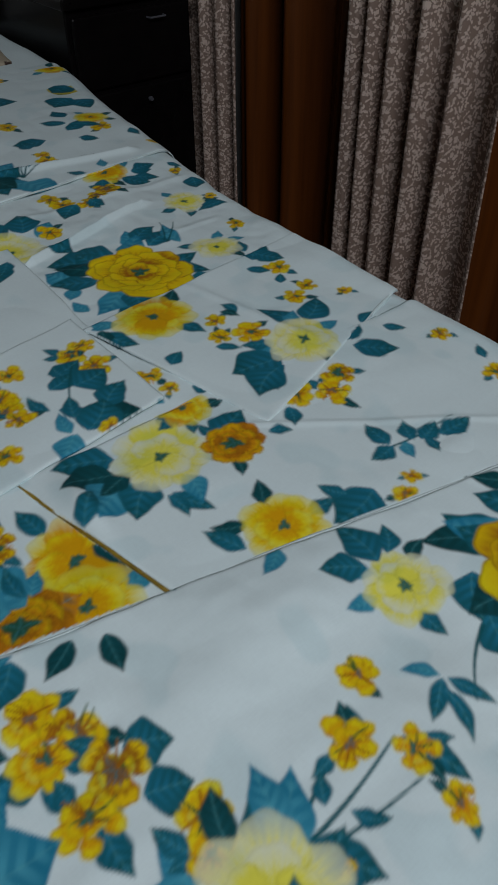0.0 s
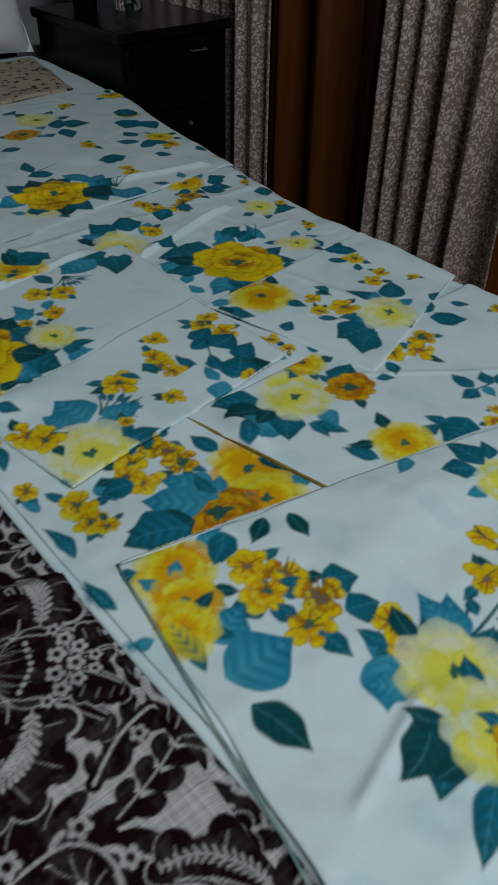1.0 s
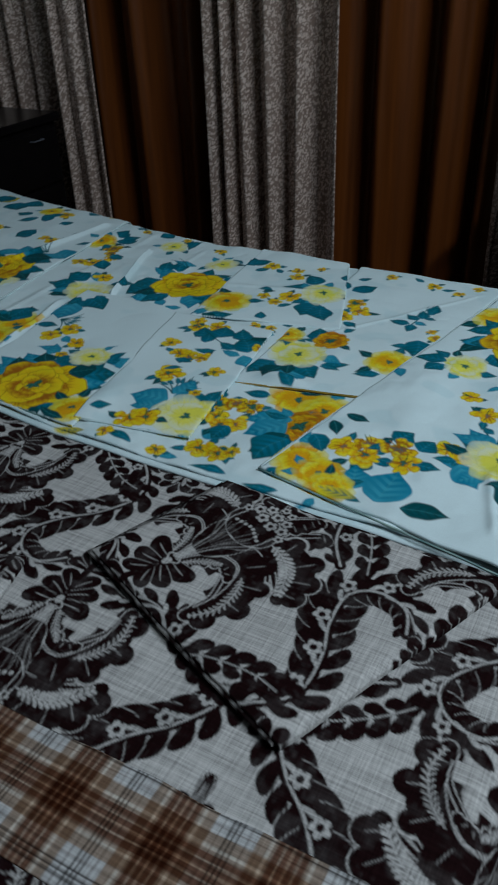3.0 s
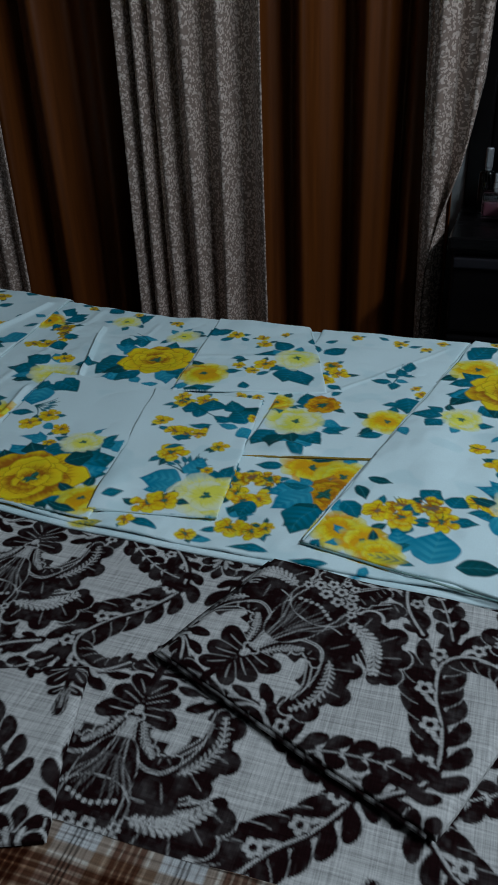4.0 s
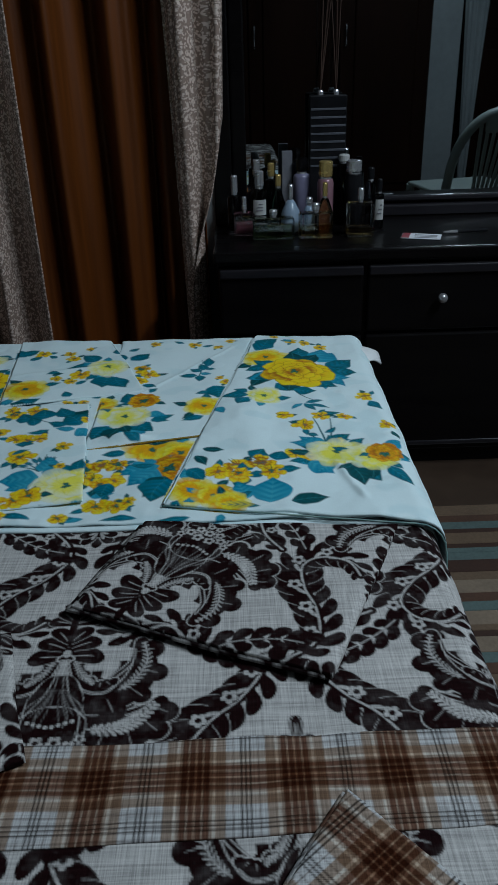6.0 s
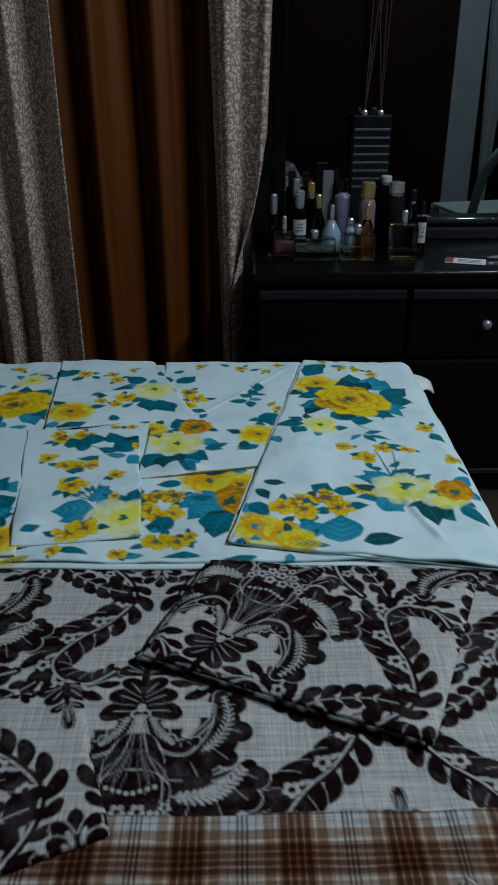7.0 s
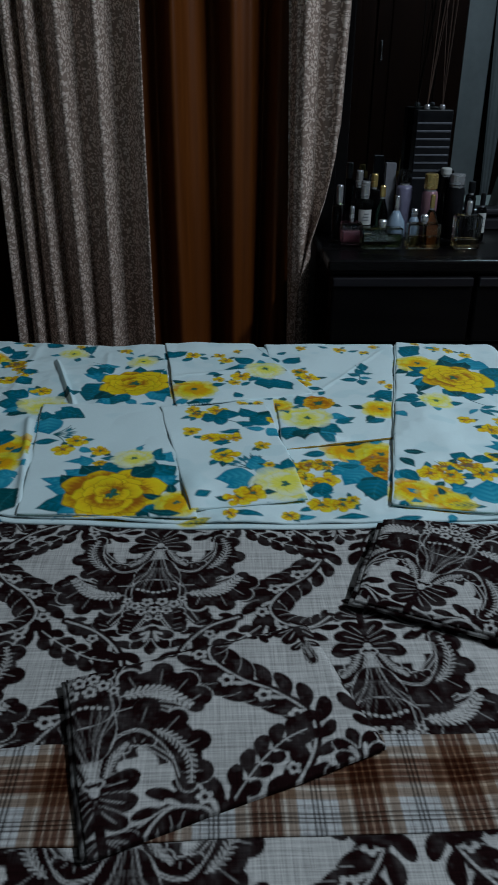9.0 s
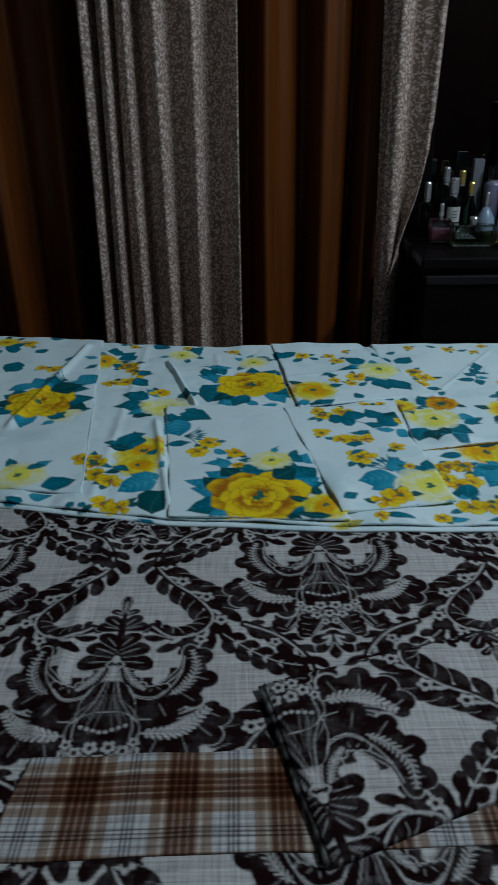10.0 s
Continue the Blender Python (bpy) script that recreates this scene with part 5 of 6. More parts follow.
def plaid_at(px, py, x0=-0.387, x1=-0.480, period=0.086):
    """Dye of the checked border: woven stripes both ways."""
    def stripes(s):
        s = s % 1.0
        base = np.zeros(s.shape + (3,)) + np.array((0.47, 0.47, 0.47))
        def lay(lo, hi, c, k):
            m = (np.clip((s - lo) / 0.012 + 0.5, 0, 1) * np.clip((hi - s) / 0.012 + 0.5, 0, 1))[..., None] * k
            base[:] = base * (1 - m) + np.array(c) * m
        lay(0.20, 0.80, (0.23, 0.165, 0.12), 0.9)
        lay(0.36, 0.64, (0.085, 0.032, 0.016), 0.9)
        lay(0.30, 0.33, (0.52, 0.46, 0.40), 0.8)
        lay(0.67, 0.70, (0.52, 0.46, 0.40), 0.8)
        lay(0.49, 0.51, (0.40, 0.28, 0.2), 0.6)
        lay(0.42, 0.435, (0.45, 0.36, 0.28), 0.6)
        lay(0.565, 0.58, (0.45, 0.36, 0.28), 0.6)
        lay(0.12, 0.135, (0.10, 0.07, 0.06), 0.6)
        lay(0.865, 0.88, (0.10, 0.07, 0.06), 0.6)
        for c in (0.955, 0.0, 0.045):
            lay(c - 0.010, c + 0.010, (0.02, 0.015, 0.015), 0.85)
        lay(0.99, 1.01, (0.02, 0.015, 0.015), 0.85)
        return base
    along = stripes(py / period)
    across = stripes((px - x0) / (x1 - x0) * 1.04 - 0.02)
    return np.clip(along * across / 0.34, 0, 0.62) * 0.74 + 0.02 * (along + across)


# ---- bed ----
bed = thing("bed", (-0.3, 1.1, 0), "double bed with a dark wooden frame and low headboard", "bed")
part("mattress", box(-0.92, 0.63, -1.075, 1.02, 0.25, 0.512, 0.03, 3), MATTRESS, bed, "thick mattress")
part("bed_frame", box(-0.94, 0.645, -1.085, 1.03, 0.08, 0.25, 0.006), BLACKWOOD, bed)
part("headboard", box(-0.98, 1.13, 1.045, 1.085, 0.0, 0.92, 0.008), BLACKWOOD, bed, "dark polished headboard")
for fx in (-0.9, 0.58):
    for fy in (-1.04, 0.98):
        part("leg", box(fx - 0.03, fx + 0.03, fy - 0.03, fy + 0.03, 0, 0.08, 0.004), BLACKWOOD, bed)

spread = thing("damask_bedspread", (0, 0, 0.5), "cream linen bedspread with dark brown damask print and checked border", "bedspread")
D_MID = [(-0.70, -0.30), (0.06, -0.30), (0.06, 1.25), (-0.70, 1.25)]


def put(ob, parent, label=""):
    ob.data.transform(Matrix.Translation(-parent.location))
    ob.parent = parent
    if label:
        ob["label"] = label
    return ob


def plain_damask(px, py):
    return damask_at(px, py)


def spread_relief(px, py):
    return 0.0015 * wave(px, py, 21, 0.05) + ridge(px, py, (-0.39, 0.955), (0.0, 0.935), 0.004, 0.01)


put(cloth_mesh("field", D_MID, 0.0, 0.006, plain_damask, 0.0016, DAMASK, spread_relief), spread)
put(cloth_mesh("back_field", [(0.058, -0.30), (0.98, -0.30), (0.98, 2.02), (0.058, 2.02)], -0.002, 0.006, plain_damask, 0.012, DAMASK), spread)
put(cloth_mesh("front_field", [(-1.22, -0.30), (-0.698, -0.30), (-0.698, 2.02), (-1.22, 2.02)], -0.001, 0.006, plain_damask, 0.006, DAMASK), spread)
put(cloth_mesh("side_field", [(-0.70, 1.249), (0.06, 1.249), (0.06, 2.02), (-0.70, 2.02)], -0.001, 0.006, plain_damask, 0.006, DAMASK), spread)
put(cloth_mesh("checked_border", [(-0.482, -0.24), (-0.386, -0.24), (-0.398, 0.955), (-0.500, 0.972)], 0.0022, 0.002, plaid_at, 0.0013, DAMASK, spread_relief), spread, "brown and white checked cotton border")

# folded damask pieces lying on the bedspread
def folded(name, quad, lift, thick, label, axis, crown, turn, border=None):
    cx, cy = quad[0]
    cm, cn = sum(q[0] for q in quad) / 4, sum(q[1] for q in quad) / 4
    c, s = math.cos(radians(turn)), math.sin(radians(turn))
    def dyed(px, py):
        u, v = (px - cx) * c + (py - cy) * s, -(px - cx) * s + (py - cy) * c
        col = damask_at(u, v, axis, crown)
        if border:
            k = (u < border)[..., None]
            col = np.where(k, plaid_at(u, v, border, border - 0.094), col)
        return col
    ob = cloth_mesh(name, quad, lift, thick * 0.6, dyed, 0.0015, DAMASK, lambda px, py: 0.0014 * wave(px, py, 31, 0.06))
    for k in (1,):
        under = cloth_mesh("folded_layer", [(q[0] * (1 - 0.004 * k) + cm * 0.004 * k, q[1] * (1 - 0.004 * k) + cn * 0.004 * k) for q in quad], lift - thick * 0.34 * k, thick * 0.32, dyed, 0.006, DAMASK)
        under.parent = ob
    return tagged(ob, label, "folded cloth", "folded damask pieces")


# turn: 180 puts the crown of the medallion towards the bed's front
folded("folded_pillowcase", [(-0.330, 0.193), (-0.075, 0.080), (-0.052, 0.400), (-0.214, 0.466)], 0.017, 0.016,
       "folded cream and brown damask pillowcase lying askew on the bedspread", -0.235, -0.014, 147)
folded("folded_pillowcase", [(-0.512, 0.712), (-0.415, 0.464), (-0.250, 0.516), (-0.322, 0.760)], 0.012, 0.012,
       "folded damask pillowcase over the checked border", 0.012, -0.062, 194)
folded("folded_pillowcase", [(-0.66, 0.330), (-0.63, 0.080), (-0.540, 0.110), (-0.455, 0.185)], 0.010, 0.009,
       "damask pillowcase with a turned-up checked hem", 0.2, 0.1, 40, 0.5)

# ---- floral cotton ----
def piece(key, name, label, lift, thick, step, relief=None, plan=None, curl=None):
    ob = cloth_mesh(name, PIECES[key], lift, thick, floral_dye, step, FLORAL, relief, curl, plan)
    return tagged(ob, label, "fabric", "floral cotton pieces")


def base_relief(px, py):
    z = ridge(px, py, (0.67, 0.965), (0.03, 0.98), 0.0022, 0.008)
    z = z + ridge(px, py, (0.57, 0.918), (0.335, 0.846), 0.009, 0.004)
    z = z + ridge(px, py, (0.30, 0.915), (0.0, 0.868), 0.005, 0.006)
    z = z + ridge(px, py, (0.62, 0.82), (0.34, 0.80), 0.0015, 0.006)
    return z + 0.0024 * wave(px, py, 41, 0.05) + creases(px, py, 101) + 0.0007 * wave(px, py, 48, 0.015)


def flap_relief(px, py):
    z = 0.011 * np.exp(-(((px - 0.25) / 0.07) ** 2 + ((py - 0.27) / 0.05) ** 2))
    return z + ridge(px, py, (-0.02, 0.10), (0.10, 0.135), 0.004, 0.006) + 0.0022 * wave(px, py, 42, 0.05) + creases(px, py, 102) + 0.0007 * wave(px, py, 49, 0.015)


def strip_relief(px, py):
    return ridge(px, py, (0.60, 0.26), (0.33, 0.46), 0.0014, 0.004) + 0.0014 * wave(px, py, 43, 0.05) + creases(px, py, 103) + 0.010 * np.exp(-(((px - 0.19) / 0.012) ** 2 + ((py - 0.44) / 0.035) ** 2))


def corner_relief(px, py):
    return 0.0016 * wave(px, py, 44, 0.05) + creases(px, py, 104) + ridge(px, py, (0.50, 0.50), (0.46, 0.70), 0.0015, 0.006)


def front_relief(px, py):
    return 0.0014 * wave(px, py, 45, 0.05) + creases(px, py, 105) + 0.007 * np.exp(-(((px - 0.03) / 0.05) ** 2 + ((py - 0.64) / 0.025) ** 2))


def head_relief(px, py):
    return 0.0016 * wave(px, py, 46, 0.06) + creases(px, py, 106) + ridge(px, py, (0.66, 1.09), (0.25, 1.16), 0.007, 0.008)


tagged(cloth_mesh("floral_sheet", [(-0.053, -0.14), (0.88, -0.14), (0.88, 1.40), (0.10, 1.40)], 0.003, 0.003, floral_dye, 0.004, FLORAL, None, None,
                  lambda px, py, U, V: (front_line(px, py, U, V)[0] - 0.008 * (1 - U), py)), "white cotton sheet with yellow roses, lowest of the stack", "fabric", "floral cotton pieces")
piece("base", "floral_sheet", "large white cotton sheet printed with yellow roses and teal leaves", 0.0065, 0.003, 0.0017, base_relief, front_line)
strip_piece = piece("strip", "floral_pillowcase", "creased floral cotton piece with an orange flower", 0.0090, 0.003, 0.0018, strip_relief)
corner_piece = piece("corner", "floral_pillowcase", "floral cotton piece with square corner at the bed's edge", 0.0105, 0.003, 0.0018, corner_relief)
rose_piece = piece("rose", "floral_pillowcase", "folded floral cotton piece with a large golden rose", 0.0095, 0.003, 0.0017, lambda px, py: 0.0012 * wave(px, py, 47, 0.05) + creases(px, py, 107))
front_piece = piece("front", "floral_pillowcase", "folded floral cotton piece with raised front corner", 0.0115, 0.003, 0.0017, front_relief)
head_piece = piece("head", "floral_pillowcase", "pleated floral cotton piece towards the headboard", 0.0100, 0.003, 0.0024, head_relief)
flap_piece = piece("flap", "floral_pillowcase", "folded floral cotton piece hanging over the bed's side", 0.0125, 0.004, 0.0016, flap_relief)


def tab(x, y, z, turn, size, label):
    """A loose cloth corner that sticks out past the bed's edge."""
    bm = bmesh.new()
    grid = []
    for i in range(7):
        u = i / 6
        grid.append([bm.verts.new((size * u * (0.6 + 0.1 * j), size * 1.1 * (j / 4 - 0.5) * (1 - 0.35 * u), 0.004 * math.sin(2.5 * u) - 0.022 * u * u + 0.004 * math.cos(5 * (j / 4 - 0.5)))) for j in range(5)])
    for i in range(6):
        for j in range(4):
            bm.faces.new((grid[i][j], grid[i + 1][j], grid[i + 1][j + 1], grid[i][j + 1]))
    ob = mesh_object("cloth_corner", bm, WHITESHEET, True)
    ob.matrix_world = pose(x, y, z, 0, 0, turn)
    ob.modifiers.new("thickness", "SOLIDIFY").thickness = 0.003
    return tagged(ob, label, "fabric")


tab(0.55, 0.030, 0.546, -62, 0.092, "white corner of a cotton piece sticking out over the bed's side")
tab(0.70, 1.36, 0.550, -20, 0.055, "white corner of a pillowcase at the bed's far edge")


def rolled_hem(ob, points, lift, radius, mat, label):
    """A narrow rolled edge along plan points."""
    run = []
    for (xa, ya), (xb, yb) in zip(points, points[1:]):
        n = max(4, int(math.hypot(xb - xa, yb - ya) / 0.012))
        run += [(xa + (xb - xa) * i / n, ya + (yb - ya) * i / n) for i in range(n)]
    run.append(points[-1])
    xs, ys = np.array([p[0] for p in run]), np.array([p[1] for p in run])
    xs, ys = xs + 0.0014 * wave(xs, ys, 71, 0.03), ys + 0.0014 * wave(xs, ys, 72, 0.03)
    x, y, z = bed_surface(xs, ys, lift)
    part("rolled_hem", tube([(float(a), float(b), float(c)) for a, b, c in zip(x, y, z)], radius, 8), mat, ob, label, True)


rolled_hem(strip_piece, [(0.196, 0.322), (0.180, 0.400), (0.159, 0.500)], 0.0085, 0.0017, TURNED, "turned-up hem showing golden print")
rolled_hem(flap_piece, [(-0.092, -0.10), (-0.072, 0.02), (-0.034, 0.24), (-0.010, 0.371)], 0.0100, 0.0013, TEALHEM, "teal printed hem")
rolled_hem(flap_piece, [(-0.008, 0.372), (0.30, 0.306), (0.62, 0.235)], 0.0125, 0.0014, HEMCLOTH, "stitched side hem")
rolled_hem(front_piece, [(0.013, 0.486), (0.000, 0.56), (-0.013, 0.642)], 0.0100, 0.0011, HEMCLOTH, "stitched front hem")
rolled_hem(corner_piece, [(0.377, 0.434), (0.51, 0.481), (0.653, 0.531)], 0.0100, 0.0014, HEMCLOTH, "stitched side hem")
rolled_hem(rose_piece, [(-0.028, 0.634), (-0.021, 0.75), (-0.011, 0.870)], 0.0085, 0.0012, TEALHEM, "teal printed hem")
rolled_hem(head_piece, [(0.050, 1.002), (0.40, 1.038), (0.70, 1.070)], 0.0100, 0.0016, HEMCLOTH, "stitched side hem")


# ---- curtains ----
def curtain(name, y0, y1, mat, label, folds, depth, seed, x=1.2, flare=0.0, z1=2.45, z0=0.03, hem=None, bias=1.0):
    """A hanging panel of uneven folds; flare widens it towards the top."""
    rng = random.Random(seed)
    n, rows = int((y1 - y0) / 0.004), 40
    ph = [rng.uniform(0, 6.28) for _ in range(4)]
    bm = bmesh.new()
    uv = bm.loops.layers.uv.new("UVMap")
    grid, us = [], []
    for r in range(rows + 1):
        z = z0 + (z1 - z0) * r / rows
        line = []
        for i in range(n + 1):
            k = i / n
            w = 2 * math.pi * folds * (k ** bias + 0.025 * math.sin(5 * k + ph[0]))
            d = depth * (math.sin(w + ph[1]) + 0.35 * math.sin(2.1 * w + ph[2]) + 0.2 * math.sin(0.5 * w + ph[3]))
            d *= 1 + 0.12 * math.sin(z * 2.1 + 6 * k)
            y = y0 + (y1 - y0) * k + flare * (z - 0.6) * (k - 0.5) + 0.006 * math.sin(z * 1.7 + 9 * k)
            if hem:
                y = max(y, hem(z)) if k < 0.5 else y
            line.append(bm.verts.new((x + d, y, z)))
        grid.append(line)
    run = [0.0]
    for i in range(n):
        run.append(run[-1] + (grid[0][i + 1].co - grid[0][i].co).length)
    for r in range(rows):
        for i in range(n):
            f = bm.faces.new((grid[r][i], grid[r][i + 1], grid[r + 1][i + 1], grid[r + 1][i]))
            for lp, (ii, rr) in zip(f.loops, ((i, r), (i + 1, r), (i + 1, r + 1), (i, r + 1))):
                lp[uv].uv = (run[ii], grid[rr][ii].co.z)
    ob = mesh_object(name, bm, mat, True)
    mod = ob.modifiers.new("cloth_thickness", "SOLIDIFY")
    mod.thickness = 0.002
    return tagged(ob, label, "curtain", "window curtains")


curtain("patterned_curtain", 1.66, 2.15, JACQUARD, "grey-beige jacquard curtain beyond the cabinet", 6, 0.016, 11, 1.27)
curtain("patterned_curtain", 1.49, 1.645, JACQUARD, "narrow grey-beige jacquard curtain edge", 2.2, 0.014, 12, 1.195)
curtain("satin_curtain", 1.06, 1.63, SATIN, "rust brown satin curtain in deep folds", 3.6, 0.042, 13, 1.285)
curtain("patterned_curtain", 0.752, 1.135, JACQUARD, "grey-beige jacquard curtain with woven sprigs", 5.4, 0.029, 14, 1.185, 0.0, 2.45, 0.03, None, 1.5)
curtain("satin_curtain", 0.32, 0.86, SATIN, "rust brown satin curtain in deep folds", 4.2, 0.042, 15, 1.285)
curtain("patterned_curtain", 0.275, 0.395, JACQUARD, "narrow jacquard curtain tucked behind the dressing table", 1.8, 0.018, 16, 1.195, 0.06, 2.45, 0.03, lambda z: np.interp(z, (0.5, 0.62, 0.77, 1.0), (0.368, 0.345, 0.300, 0.26)))
rail = thing("curtain_rail", (1.2, 1.2, 2.47), "dark wooden curtain rail over the curtains", "curtain rail")
part("rod", tube([(0, -1.0, 0), (0, 1.05, 0)], 0.014, 10), BLACKWOOD, rail)
for ky in (-0.95, 0.1, 1.0):
    part("bracket", box(-0.008, 0.155, ky - 0.01, ky + 0.01, -0.012, 0.012, 0.003), BLACKWOOD, rail)

# ---- dressing table ----
table = thing("dressing_table", (1.25, -0.35, 0), "black polished dressing table with drawers and a mirror", "dressing table")
TX0, TX1, TY0, TY1 = -0.20, 0.24, -0.65, 0.655
part("body", box(TX0 + 0.012, TX1, TY0 + 0.01, TY1 - 0.01, 0.05, 0.605, 0.003), BLACKWOOD, table)
part("plinth", box(TX0 + 0.03, TX1, TY0 + 0.02, TY1 - 0.02, 0.0, 0.05, 0.002), BLACKWOOD, table)
part("top", box(TX0 - 0.018, TX1, TY0, TY1, 0.605, 0.635, 0.007, 3), BLACKWOOD, table, "glossy black table top")
for ya, yb in ((0.275, TY1 - 0.012), (-0.185, 0.265), (TY0 + 0.012, -0.195)):
    d = part("drawer", box(TX0 - 0.008, TX0 + 0.02, ya, yb, 0.415, 0.592, 0.008, 3), BLACKWOOD, table)
    part("drawer_moulding", box(TX0 - 0.016, TX0 - 0.006, ya + 0.002, yb - 0.002, 0.566, 0.590, 0.0045, 3), LITWOOD, d)
    kb = lathe([(0.005, 0), (0.005, 0.012), (0.012, 0.016), (0.0135, 0.022), (0.010, 0.029), (0.003, 0.031)], 16)
    kb.transform(Matrix.Translation((TX0 - 0.007, 0.075 if ya == -0.185 else (ya + yb) / 2 - 0.04, 0.505)) @ pose(0, 0, 0, 0, -90, 0))
    if ya < 0.2:
        part("knob", kb, SILVER, d, "pale metal knob", True)
    else:
        kb.free()
    part("cupboard_door", box(TX0 - 0.006, TX0 + 0.02, ya, yb, 0.07, 0.405, 0.006, 2), BLACKWOOD, table)
    part("door_moulding", box(TX0 - 0.012, TX0 - 0.004, ya + 0.03, yb - 0.03, 0.075, 0.088, 0.003, 2), LITWOOD, table)
part("mirror_rail", box(0.155, 0.225, TY0 + 0.02, 0.20, 0.636, 0.668, 0.006, 3), LITWOOD, table, "black rail under the mirror")
part("mirror_ledge", box(0.165, 0.225, TY0 + 0.02, 0.20, 0.676, 0.692, 0.006, 3), LITWOOD, table)
part("mirror_glass", box(0.180, 0.186, TY0 + 0.03, 0.560, 0.69, 1.75), MIRROR, table, "tall mirror")
part("mirror_back", box(0.188, 0.225, TY0 + 0.02, 0.585, 0.636, 1.78, 0.004), BLACKWOOD, table)
part("mirror_post", box(0.165, 0.225, 0.560, 0.600, 0.636, 1.80, 0.005), BLACKWOOD, table)
part("mirror_post", box(0.165, 0.225, TY0, TY0 + 0.03, 0.636, 1.80, 0.005), BLACKWOOD, table)
part("mirror_head", box(0.160, 0.228, TY0, 0.600, 1.752, 1.81, 0.005), BLACKWOOD, table)
# Added black panel that darkens the gap between curtain and mirror; no known part.
part("gap_darkener", box(0.10, 0.238, 0.602, 0.652, 0.636, 1.90, 0.004), BLACKWOOD, table, "tall black panel added to darken the gap beside the mirror")
TOP = 0.636


# ---- scent bottles ----
def cap(parent, z, r, h, mat, label, seg=16, x=0.0, y=0.0):
    r *= 0.88
    bm = lathe([(r * 0.92, z), (r, z + 0.002), (r, z + h - 0.003), (r * 0.8, z + h)], seg)
    bm.transform(Matrix.Translation((x, y, 0)))
    return part("cap", bm, mat, parent, label, False)


def flat_bottle(x, y, w, d, h, liquid, lid, lid_r, lid_h, label, turn=0, shell=CLEAR, fill=0.7):
    b = thing("perfume_bottle", (x, y, TOP), label, "perfume bottle", "perfume bottles", "", turn)
    part("glass_body", box(-d / 2, d / 2, -w / 2, w / 2, 0, h, min(w, d) * 0.16, 3), shell, b)
    part("scent", box(-d / 2 + 0.004, d / 2 - 0.004, -w / 2 + 0.005, w / 2 - 0.005, 0.007, 0.007 + (h - 0.014) * fill, 0.003), liquid, b, "coloured scent inside")
    part("collar", lathe([(lid_r * 0.7, h - 0.001), (lid_r * 0.7, h + 0.006)], 14), SILVER, b)
    cap(b, h + 0.005, lid_r, lid_h, lid, "")
    return b


def round_bottle(x, y, profile, mat, lid, lid_r, lid_h, label, kind="perfume_bottle", band=None):
    b = thing(kind, (x, y, TOP), label, kind.replace("_", " "), "perfume bottles")
    part("glass_body", lathe(profile, 22), mat, b, "", True)
    top = profile[-1][1]
    part("collar", lathe([(lid_r * 0.75, top - 0.001), (lid_r * 0.75, top + 0.006)], 14), SILVER, b)
    cap(b, top + 0.005, lid_r, lid_h, lid, "")
    if band:
        r, za, zb = band
        bm = bmesh.new()
        pts = [(math.cos(radians(180 + a)), math.sin(radians(180 + a))) for a in range(-50, 51, 10)]
        lo = [bm.verts.new(((r + 0.0008) * px, (r + 0.0008) * py, za)) for px, py in pts]
        hi = [bm.verts.new(((r + 0.0008) * px, (r + 0.0008) * py, zb)) for px, py in pts]
        for k in range(len(pts) - 1):
            bm.faces.new((lo[k], lo[k + 1], hi[k + 1], hi[k]))
        part("paper_label", bm, PAPER, b, "white paper label")
        for q in range(3):
            part("print_bar", box(-r - 0.0022, -r - 0.0006, -r * 0.4, r * 0.4 - 0.003 * q, za + (zb - za) * (0.3 + 0.2 * q), za + (zb - za) * (0.36 + 0.2 * q)), GREYINK, b)
    return b


def straight(r, h, neck):
    return [(r * 0.85, 0), (r, 0.003), (r, h - 0.01), (r * 0.9, h - 0.003), (neck, h)]


flat_bottle(1.165, 0.148, 0.108, 0.040, 0.056, GREENLIQUID, SILVER, 0.012, 0.014, "low oblong glass perfume bottle with olive green scent", 0, CLEAR, 0.8)
flat_bottle(1.165, 0.038, 0.088, 0.040, 0.066, AMBERLIQUID, SILVER, 0.011, 0.018, "low square glass perfume bottle with amber scent", 0, CLEAR, 0.55)
flat_bottle(1.165, -0.078, 0.070, 0.040, 0.088, AMBERLIQUID, SILVER, 0.009, 0.030, "clear glass perfume bottle with a little amber scent", 0, CLEAR, 0.3)
flat_bottle(1.215, 0.222, 0.056, 0.036, 0.060, ROSEPLASTIC, SILVER, 0.007, 0.036, "small pink glass perfume bottle with slim silver cap", 0, PINKGLASS, 0.7)
round_bottle(1.285, 0.247, straight(0.020, 0.095, 0.009), SMOKE, SILVER, 0.0105, 0.045, "slim smoky perfume bottle with silver cap")
round_bottle(1.270, 0.180, straight(0.022, 0.112, 0.010), GREENGLASS, SILVER, 0.014, 0.040, "dark green perfume bottle with white label", "perfume_bottle", (0.022, 0.045, 0.085))
round_bottle(1.345, 0.185, straight(0.018, 0.130, 0.009), SMOKE, SILVER, 0.012, 0.040, "dark perfume bottle with silver spray head")
round_bottle(1.330, 0.145, straight(0.019, 0.128, 0.009), SMOKE, GOLD, 0.011, 0.035, "dark perfume bottle with thin gold cap")
round_bottle(1.290, 0.128, [(0.017, 0), (0.020, 0.004), (0.019, 0.070), (0.010, 0.098), (0.008, 0.108)], GREENGLASS, GOLD, 0.0095, 0.030, "dark green tapering perfume bottle with gold neck")
